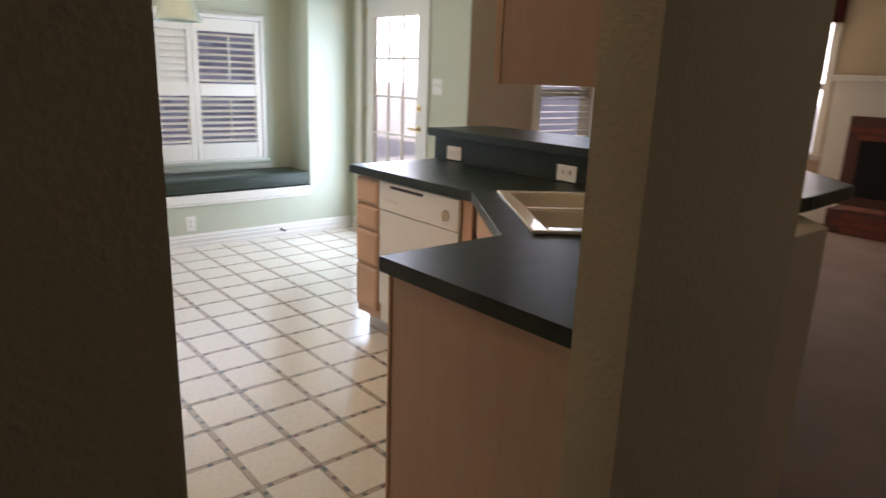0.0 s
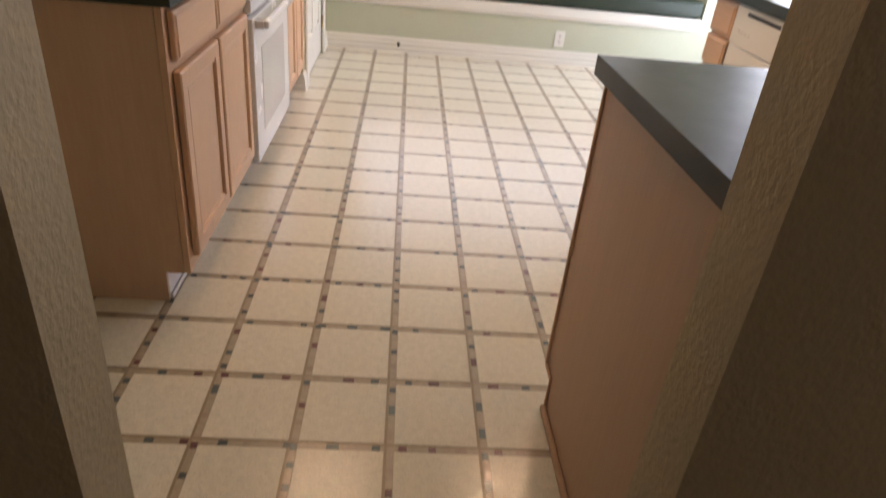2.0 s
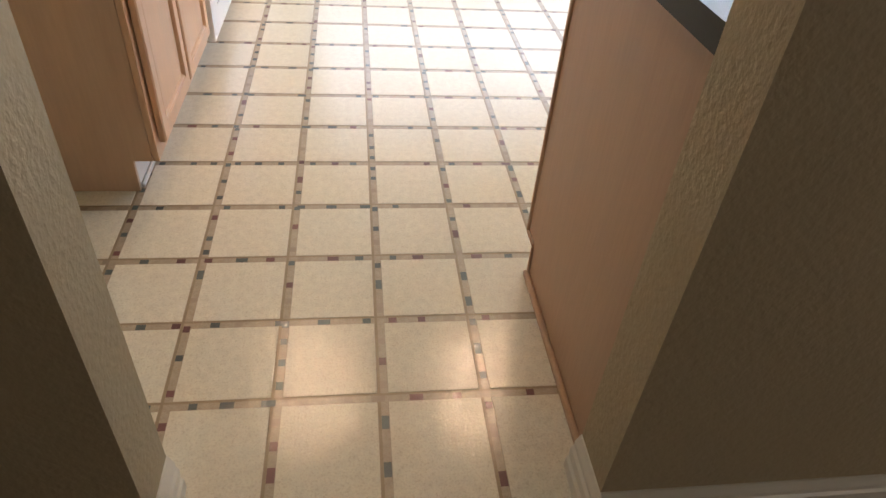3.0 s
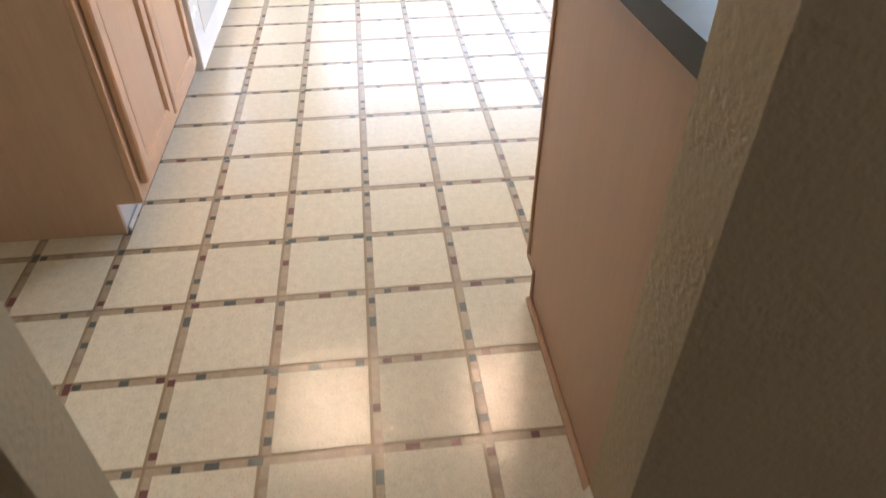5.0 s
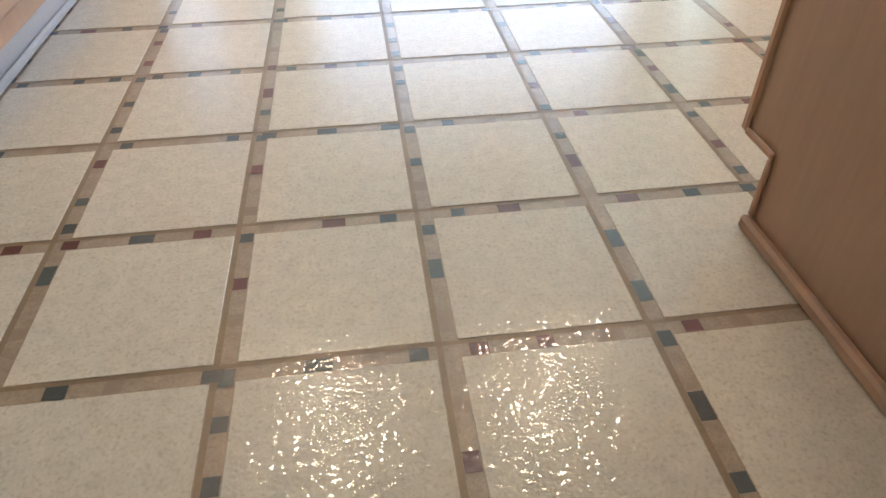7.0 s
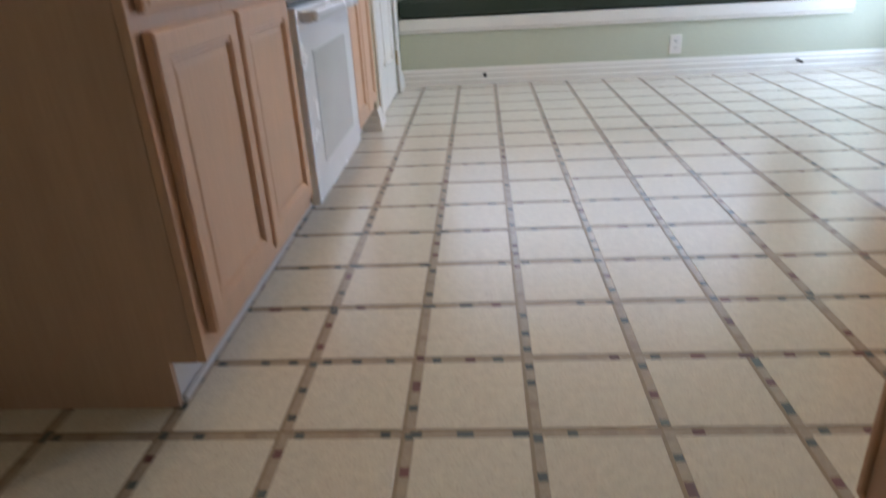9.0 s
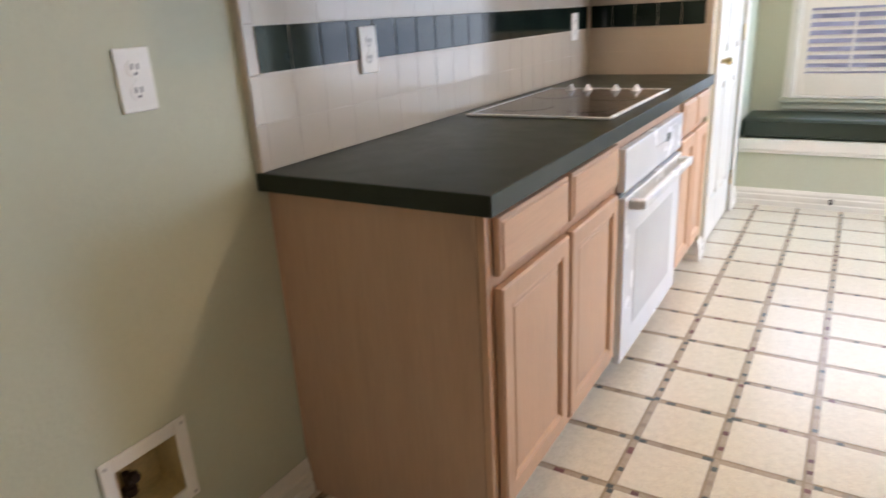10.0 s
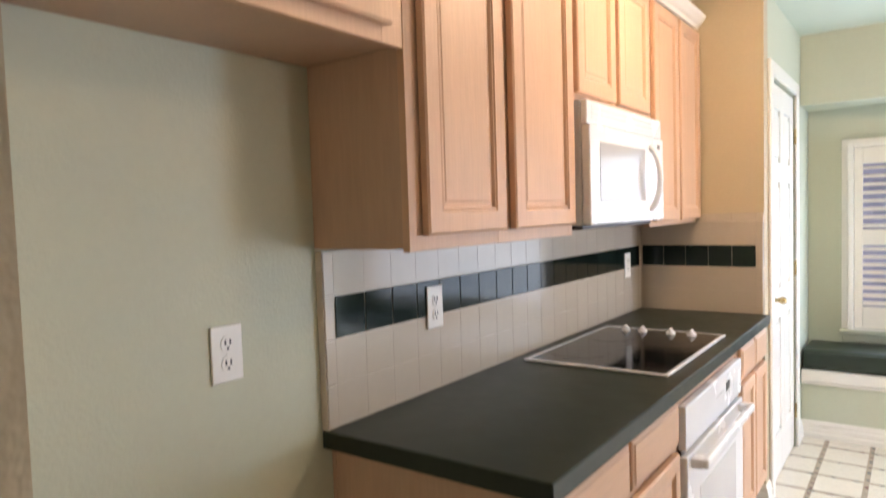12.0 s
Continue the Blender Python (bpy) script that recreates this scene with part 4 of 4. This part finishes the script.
def bar():
    w = part("wall_bar", prism(bmesh.new(), [(1.866, 2.06), (1.866, 0.43), (1.262, -0.192), (1.022, -0.192), (1.022, -0.311), (1.22, -0.311), (1.99, 0.46), (1.99, 2.06)], 0, 1.045), BEIGE)
    tagged(w, "beige half wall carrying the raised bar", "wall", kind="structure")
    b = thing("bar_backsplash", (1.857, 1.2, 0.914), "dark laminate backsplash below the raised bar", "backsplash")
    part("panel", prism(bmesh.new(), [(1.849, 2.05), (1.865, 2.05), (1.865, 0.433), (1.849, 0.437)], 0.916, 1.044), LAMINATE, b)
    part("panel", prism(bmesh.new(), [(1.848, 0.436), (1.863, 0.430), (1.262, -0.186), (1.244, -0.160)], 0.916, 1.044), LAMINATE, b)
    t = thing("raised_bar", (2.0, 0.9, 1.046), "dark green laminate raised bar top with overhang", "bar")
    part("slab", prism(bmesh.new(), [(1.808, 2.070), (1.812, 0.49), (1.155, -0.186), (1.40, -0.190), (1.78, -0.168), (1.83, -0.120), (2.30, 0.36), (2.30, 2.070)], 1.047, 1.089), LAMINATE, t)
    for p, q in (((1.808, 2.070), (2.30, 2.070)), ((1.812, 0.49), (1.808, 2.070)), ((1.78, -0.168), (1.40, -0.190)), ((2.30, 0.36), (1.83, -0.120))):
        e = Vector((q[0] - p[0], q[1] - p[1], 0))
        fm = frame_at((p[0], p[1], 0), e, (-e.y, e.x, 0))
        part("edge_band", box(bmesh.new(), (0, 1.0475, 0.0005), (e.length, 1.0885, 0.003), 0.001, fm), LAMINATE, t)


bar()
SU = frame_at((0, 0.124, 0), (-1, 0, 0), (0, 1, 0))


def south_wall_unit():
    c = thing("wall_cabinet", (0.75, -0.03, 1.374), "oak wall cabinet above the sink counter", "cabinet", "wall cabinets")
    part("body", box(bmesh.new(), (0.436, -0.188, 1.374), (1.09, 0.104, 2.262)), OAK_SIDE, c)
    part("face_frame", box(bmesh.new(), (0.434, 0.1045, 1.372), (1.09, 0.124, 2.262), 0.001), OAK, c)
    for a, b in ((0.453, 0.755), (0.775, 1.075)):
        part("door", panel_door(bmesh.new(), SU, -b, -a, 1.395, 2.24, 0.020, 0.055), OAK, c)


south_wall_unit()


# ---- lamps ----
def ceiling_light(x, y):
    o = thing("ceiling_light", (x, y, CEIL), "lit frosted glass flush ceiling light", "ceiling light", "kitchen ceiling lights")
    bm = bmesh.new()
    cyl(bm, (x, y, CEIL - 0.012), 0.125, 0.125, 0.022, "z", 32)
    part("base", bm, TRIM, o)
    bm = bmesh.new()
    bmesh.ops.create_uvsphere(bm, u_segments=28, v_segments=14, radius=0.115, matrix=Matrix.LocRotScale((x, y, CEIL - 0.024), None, (1, 1, 0.62)))
    bmesh.ops.delete(bm, geom=[v for v in bm.verts if v.co.z > CEIL - 0.02], context="VERTS")
    shade = part("shade", bm, BULBGLASS, o, smooth=True)
    shade.visible_shadow = False


ceiling_light(-0.36, 1.91)
ceiling_light(0.75, 1.89)


def pendant():
    x, y = 0.75, 3.0
    o = thing("pendant_lamp", (x, y, CEIL), "unlit pendant lamp with pale glass bell shade", "pendant lamp")
    bm = bmesh.new()
    cyl(bm, (x, y, CEIL - 0.014), 0.06, 0.05, 0.026, "z", 24)
    part("canopy", bm, BRASS, o)
    bm = bmesh.new()
    cyl(bm, (x, y, 2.10), 0.006, 0.006, 0.60, "z", 10)
    part("rod", bm, BRASS, o)
    bm = bmesh.new()
    prof = [(0.03, 1.80), (0.06, 1.785), (0.085, 1.75), (0.10, 1.70), (0.112, 1.655), (0.128, 1.628), (0.133, 1.622)]
    n = 32
    rings = [[bm.verts.new((x + (r + t) * math.cos(2 * math.pi * i / n), y + (r + t) * math.sin(2 * math.pi * i / n), z)) for i in range(n)] for t, pr in ((0, prof), (-0.004, prof[::-1])) for r, z in pr]
    for a, b in zip(rings, rings[1:]):
        for i in range(n):
            j = (i + 1) % n
            bm.faces.new((a[i], a[j], b[j], b[i]))
    part("shade", bm, LAMPGLASS, o, "pale green-white glass bell shade", smooth=True)
    bm = bmesh.new()
    cyl(bm, (x, y, 1.79), 0.02, 0.02, 0.06, "z", 16)
    part("socket", bm, BRASS, o)


pendant()


# ---- living room ----
def fireplace():
    f = thing("fireplace", (6.95, 0.85, 0), "red brick fireplace with white painted surround", "fireplace")
    part("chimney_breast", box(bmesh.new(), (6.87, -0.10, 0), (6.998, 1.84, 1.46)), TRIM, f, "white painted surround")
    part("mantel_shelf", box(bmesh.new(), (6.76, -0.16, 1.46), (6.998, 1.90, 1.52), 0.01), TRIM, f)
    # No recess: the opening's dark inside is a flat black slab.
    part("firebox", box(bmesh.new(), (6.835, 0.30, 0.34), (6.865, 1.49, 0.905)), SOOT, f, "flat black slab standing in for the dark firebox opening")
    part("mortar_bed", box(bmesh.new(), (6.50, 0.04, 0.008), (6.86, 1.57, 0.24)), MORTAR, f)
    part("mortar_face", box(bmesh.new(), (6.845, 0.13, 0.24), (6.868, 1.62, 1.13)), MORTAR, f)
    return f


FIRE = fireplace()


def living_window(name, m, w, z0, z1, label):
    """A sash window with blinds in a wall; the room side at w=0."""
    o = tagged(thing(name, m.translation, label, "window"), kind="structure")
    for a, b in (((-w / 2 - 0.08, z0 - 0.06), (-w / 2, z1 + 0.08)), ((w / 2, z0 - 0.06), (w / 2 + 0.08, z1 + 0.08)), ((-w / 2, z1), (w / 2, z1 + 0.08)), ((-w / 2, z0 - 0.06), (w / 2, z0))):
        part("window_casing", box(bmesh.new(), (a[0], a[1], 0.001), (b[0], b[1], 0.02), 0.004, m), TRIM, o)
    part("window_sill", box(bmesh.new(), (-w / 2 - 0.1, z0 - 0.02, 0.02), (w / 2 + 0.1, z0 + 0.005, 0.05), 0.005, m), TRIM, o)
    part("meeting_rail", box(bmesh.new(), (-w / 2, (z0 + z1) / 2 - 0.03, -0.08), (w / 2, (z0 + z1) / 2 + 0.03, -0.04), 0.003, m), TRIM, o)
    g = part("pane", box(bmesh.new(), (-w / 2, z0, -0.066), (w / 2, z1, -0.062), 0, m), GLASS, o)
    g.visible_shadow = False
    n = int((z1 - z0) / 0.05)
    for i in range(n):
        s = new("slat", SLAT)
        s.parent = o
        q = m @ Matrix.Translation((0, z0 + (i + 0.5) * (z1 - z0) / n, -0.02)) @ Matrix.Rotation(math.pi / 2 + 0.12, 4, "X") @ Matrix.Diagonal((w - 0.02, 0.8, 0.5, 1))
        s.matrix_local = Matrix.Translation(-o.location) @ q


living_window("window_2", frame_at((3.690, 2.642, 0), (1, 0, 0), (0, -1, 0)), 0.63, 0.60, 1.95, "white living room window with open blinds")
living_window("window_3", frame_at((7.00, 2.28, 0), (0, -1, 0), (-1, 0, 0)), 0.58, 0.70, 2.10, "white living room window with blinds beside fireplace")
# window_4 is never in view, added to go with the rear fill lamp.
living_window("window_4", frame_at((3.5, -4.2, 0), (-1, 0, 0), (0, 1, 0)), 1.8, 0.6, 2.0, "unseen white rear window with open blinds, added for fill light")
val = thing("valance", (6.95, 2.3, 2.04), "burgundy fabric valance over the window", "valance")
bm = bmesh.new()
folds = [[bm.verts.new((6.95 + t + 0.022 * math.sin(i * 0.9), 1.88 + i * 0.0083, z)) for i in range(90)] for t, z in ((-0.03, 2.03), (-0.03, 2.38), (0.0, 2.38), (0.0, 2.03))]
for a, b in zip(folds, folds[1:] + folds[:1]):
    for i in range(89):
        bm.faces.new((a[i], a[i + 1], b[i + 1], b[i]))
part("cloth", bm, FABRIC, val, smooth=True)


# ---- outside ----
def neighbour(x0, x1):
    h = thing("neighbour_house", ((x0 + x1) / 2, 9.0, -0.08), "shaded brick house wall across the yard", "house", "houses across the yard")
    part("wall", box(bmesh.new(), (x0, 8.9, -0.08), (x1, 9.3, 3.2)), OUTBRICK, h)
    part("roof", box(bmesh.new(), (x0 - 0.4, 8.4, 3.2), (x1 + 0.4, 12, 3.4), 0.02), FENCE, h)
    return h


HOUSE = neighbour(-8, 5.0)
# Second house is added to keep the glowing backdrop out of window_2.
neighbour(8.6, 16.0)


def neighbour_bricks():
    """Brick courses on the stretch of the house wall that faces the window."""
    rnd = random.Random(9)
    bm = bmesh.new()
    for k in range(34):
        z = -0.05 + k * 0.082
        for i in range(44):
            x = -3.6 + i * 0.21 + (0.105 if k % 2 else 0)
            y = 8.892 + rnd.uniform(-0.004, 0.002)
            v = [bm.verts.new(p) for p in ((x, y, z), (x + 0.198, y, z), (x + 0.198, y, z + 0.070), (x, y, z + 0.070), (x, 8.9, z), (x + 0.198, 8.9, z), (x + 0.198, 8.9, z + 0.070), (x, 8.9, z + 0.070))]
            for q in ((0, 1, 2, 3), (3, 2, 6, 7), (0, 4, 5, 1), (0, 3, 7, 4), (1, 5, 6, 2)):
                bm.faces.new([v[j] for j in q])
    tagged(part("brick_courses", bm, OUTCOURSE, HOUSE, "mauve grey brick courses"), kind="stuff")
    bm = bmesh.new()
    cyl(bm, (1.95, 8.85, 1.55), 0.045, 0.045, 3.2, "z", 16)
    part("downspout", bm, TRIM, HOUSE, "white downspout")


neighbour_bricks()


def porch_post():
    p = thing("porch_post", (3.5, 5.20, -0.08), "red brick porch post outside the back door", "post")
    part("shaft", box(bmesh.new(), (3.40, 5.22, -0.08), (3.52, 5.34, 2.45), 0.006), PORCHBRICK, p)
    part("cap", box(bmesh.new(), (3.37, 5.19, 2.45), (3.55, 5.37, 2.56), 0.01), TRIM, p)
    part("foot", box(bmesh.new(), (3.37, 5.19, -0.08), (3.55, 5.37, 0.06), 0.01), GROUND, p)


porch_post()
# Emissive panel added in place of blown-out daylight behind the back door.
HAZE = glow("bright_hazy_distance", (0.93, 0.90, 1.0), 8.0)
structure("backdrop", "glowing backdrop panel standing in for bright daylight beyond the porch", "backdrop", [((60.0, -20.0, -0.3), (60.2, 160.0, 40.0))], HAZE)

# ---- floor pieces ----
PX, PY, GAP = 0.2287, 0.2363, 0.0125


def tile_mesh(name, sx, sy, sz, mat, bevel=0.0012):
    bm = box(bmesh.new(), (-sx / 2, -sy / 2, 0), (sx / 2, sy / 2, sz), bevel)
    bmesh.ops.delete(bm, geom=[f for f in bm.faces if f.normal.z < -0.9], context="FACES_ONLY")
    me = bpy.data.meshes.new(name)
    bm.to_mesh(me)
    bm.free()
    me.materials.append(mat)
    return me


SQUARE = tile_mesh("tile", PX - 2 * GAP, PY - 2 * GAP, 0.0009, VINYL, 0.0007)
for c in range(-5, 12):
    for r in range(-1, 18):
        x, y = (c + 0.5) * PX, (r + 0.5) * PY
        if x < -0.72 and y > 0.9 or x > 1.4 and y < 2.0 or x > 0.55 and y < 0.2 or x - PX / 2 < X_W + 0.01 or y + PY / 2 > 4.16 or x + PX / 2 > 2.62 or y < -0.15:
            continue
        t = new("tile", SQUARE)
        t.parent = floor
        t.location = (x, y, 0.0)


def edge_squares():
    """Cut squares along the walls, where the pattern runs out."""
    bm = bmesh.new()
    for r in range(-1, 18):
        box(bm, (X_W + 0.001, r * PY + GAP, -0.001), (-5 * PX - GAP, (r + 1) * PY - GAP, 0.0012))
        if r > 8:
            box(bm, (11 * PX + GAP, r * PY + GAP, -0.001), (2.619, (r + 1) * PY - GAP, 0.0012))
    for c in range(-5, 11):
        box(bm, (c * PX + GAP, 17 * PY + GAP, -0.001), ((c + 1) * PX - GAP, 4.158, 0.0012))
        if c < 2:
            box(bm, (c * PX + GAP, -0.310, -0.001), ((c + 1) * PX - GAP, -GAP - 0.0, 0.0012))
    tagged(part("cut_tiles", bm, VINYL, floor, "cut cream squares along the walls"), kind="stuff")


edge_squares()


def chips():
    rnd = random.Random(4)
    meshes = {"teal": bmesh.new(), "red": bmesh.new(), "tan": bmesh.new()}
    line = bmesh.new()

    def quad(bm, x0, x1, y0, y1, z):
        v = [bm.verts.new(p) for p in ((x0, y0, z), (x1, y0, z), (x1, y1, z), (x0, y1, z))]
        bm.faces.new(v)

    w = GAP - 0.0012
    for c in range(-5, 12):
        low = -0.310 if c < 2 else 0.35 if c < 6 else 2.05
        quad(line, c * PX - w, c * PX - w * 0.45, low, 4.158, 0.0004)
        y = low + 0.02
        while y < 4.12:
            k = rnd.choice(("teal", "teal", "red", "tan"))
            h = rnd.choice((0.018, 0.02, 0.022, 0.034))
            quad(meshes[k], c * PX - w * 0.42, c * PX + w, y, y + h, 0.0006)
            y += h + rnd.uniform(0.035, 0.085)
    for r in range(0, 18):
        high = 2.619 if r > 8 else 1.3
        quad(line, X_W, high, r * PY + w * 0.5, r * PY + w, 0.0005)
        x = -1.17
        while x < high - 0.04:
            k = rnd.choice(("teal", "teal", "red", "tan"))
            h = rnd.choice((0.018, 0.02, 0.022, 0.03))
            quad(meshes[k], x, x + h, r * PY - w, r * PY + w * 0.47, 0.0007)
            x += h + rnd.uniform(0.035, 0.085)
    tagged(part("teal_chips", meshes["teal"], CHIP_TEAL, floor, "small teal grey printed squares"), kind="stuff")
    tagged(part("burgundy_chips", meshes["red"], CHIP_RED, floor, "small burgundy printed squares"), kind="stuff")
    tagged(part("tan_chips", meshes["tan"], CHIP_TAN, floor, "small tan printed squares"), kind="stuff")
    tagged(part("brown_lines", line, LINE, floor, "thin brown lines beside the strips"), kind="stuff")


chips()


# ---- wall tiles ----
def backsplash():
    b = tagged(thing("backsplash", (-1.18, 1.9, 0.914), "glossy almond wall tiles with dark green accent band", "backsplash"), kind="structure")
    part("grout_bed", box(bmesh.new(), (-1.1895, 0.760, 0.915), (-1.170, 3.0, 1.3455)), GROUT, b)
    part("grout_bed", box(bmesh.new(), (-1.1695, 2.982, 0.915), (-0.602, 3.0015, 1.385)), GROUT, b)
    light = tile_mesh("tile", 0.1058, 0.1060, 0.0008, TILE, 0.0003)
    dark = tile_mesh("accent_tile", 0.1040, 0.1010, 0.0034, TILE_DARK, 0.0012)
    trim = tile_mesh("trim_tile", 0.032, 0.1058, 0.0034, TILE, 0.0015)
    cap = tile_mesh("cap_tile", 0.1054, 0.036, 0.0034, TILE, 0.0015)
    west = frame_at((-1.170, 0, 0), (0, 1, 0), (1, 0, 0))
    south = frame_at((0, 2.982, 0), (1, 0, 0), (0, -1, 0))
    rows_z = [(0.968, 0), (1.0755, 0), (1.1840, 1), (1.2915, 0)]

    def put(me, m, u, v):
        t = new(me.name, me)
        t.parent = b
        t.matrix_local = Matrix.Translation(-b.location) @ m @ Matrix.Translation((u, v, 0))

    for z, k in rows_z:
        put(trim, west, 0.778, z)
        for i in range(20):
            put(dark if k else light, west, 0.850 + i * 0.1074, z)
        for i in range(5):
            put(dark if k else light, south, -1.110 + i * 0.1065, z)
        put(trim, south, -0.620, z)
    for i in range(5):
        put(cap, south, -1.110 + i * 0.1065, 1.368)


backsplash()


def bricks():
    sizes = {}
    for name, s in (("face", (0.19, 0.06, 0.012)), ("hearth", (0.19, 0.06, 0.012))):
        sizes[name] = tile_mesh("brick", *s, BRICK, 0.003)
    face = frame_at((6.845, 0, 0), (0, -1, 0), (-1, 0, 0))
    hearth = frame_at((6.50, 0, 0), (0, -1, 0), (-1, 0, 0))
    top = Matrix.Translation((0, 0, 0.24)) @ Matrix.Rotation(math.pi / 2, 4, "Z")

    def put(m, u, v):
        t = new("brick", sizes["face"])
        t.parent = FIRE
        t.matrix_local = Matrix.Translation(-FIRE.location) @ m @ Matrix.Translation((u, v, 0))

    for k in range(11):
        z = 0.28 + k * 0.072
        for i in range(8):
            y = 0.12 + i * 0.2 + (0.1 if k % 2 else 0)
            if y > 1.54 or (0.22 < y < 1.55 and z < 0.92):
                continue
            put(face, -y, z)
    for k in range(4):
        for i in range(8):
            y = 0.12 + i * 0.2 + (0.1 if k % 2 else 0)
            if y < 1.50 and k < 3:
                put(hearth, -y, 0.042 + k * 0.07)
    for k in range(4):
        for i in range(7):
            put(top, 0.15 + i * 0.2, -6.54 - k * 0.07)


bricks()
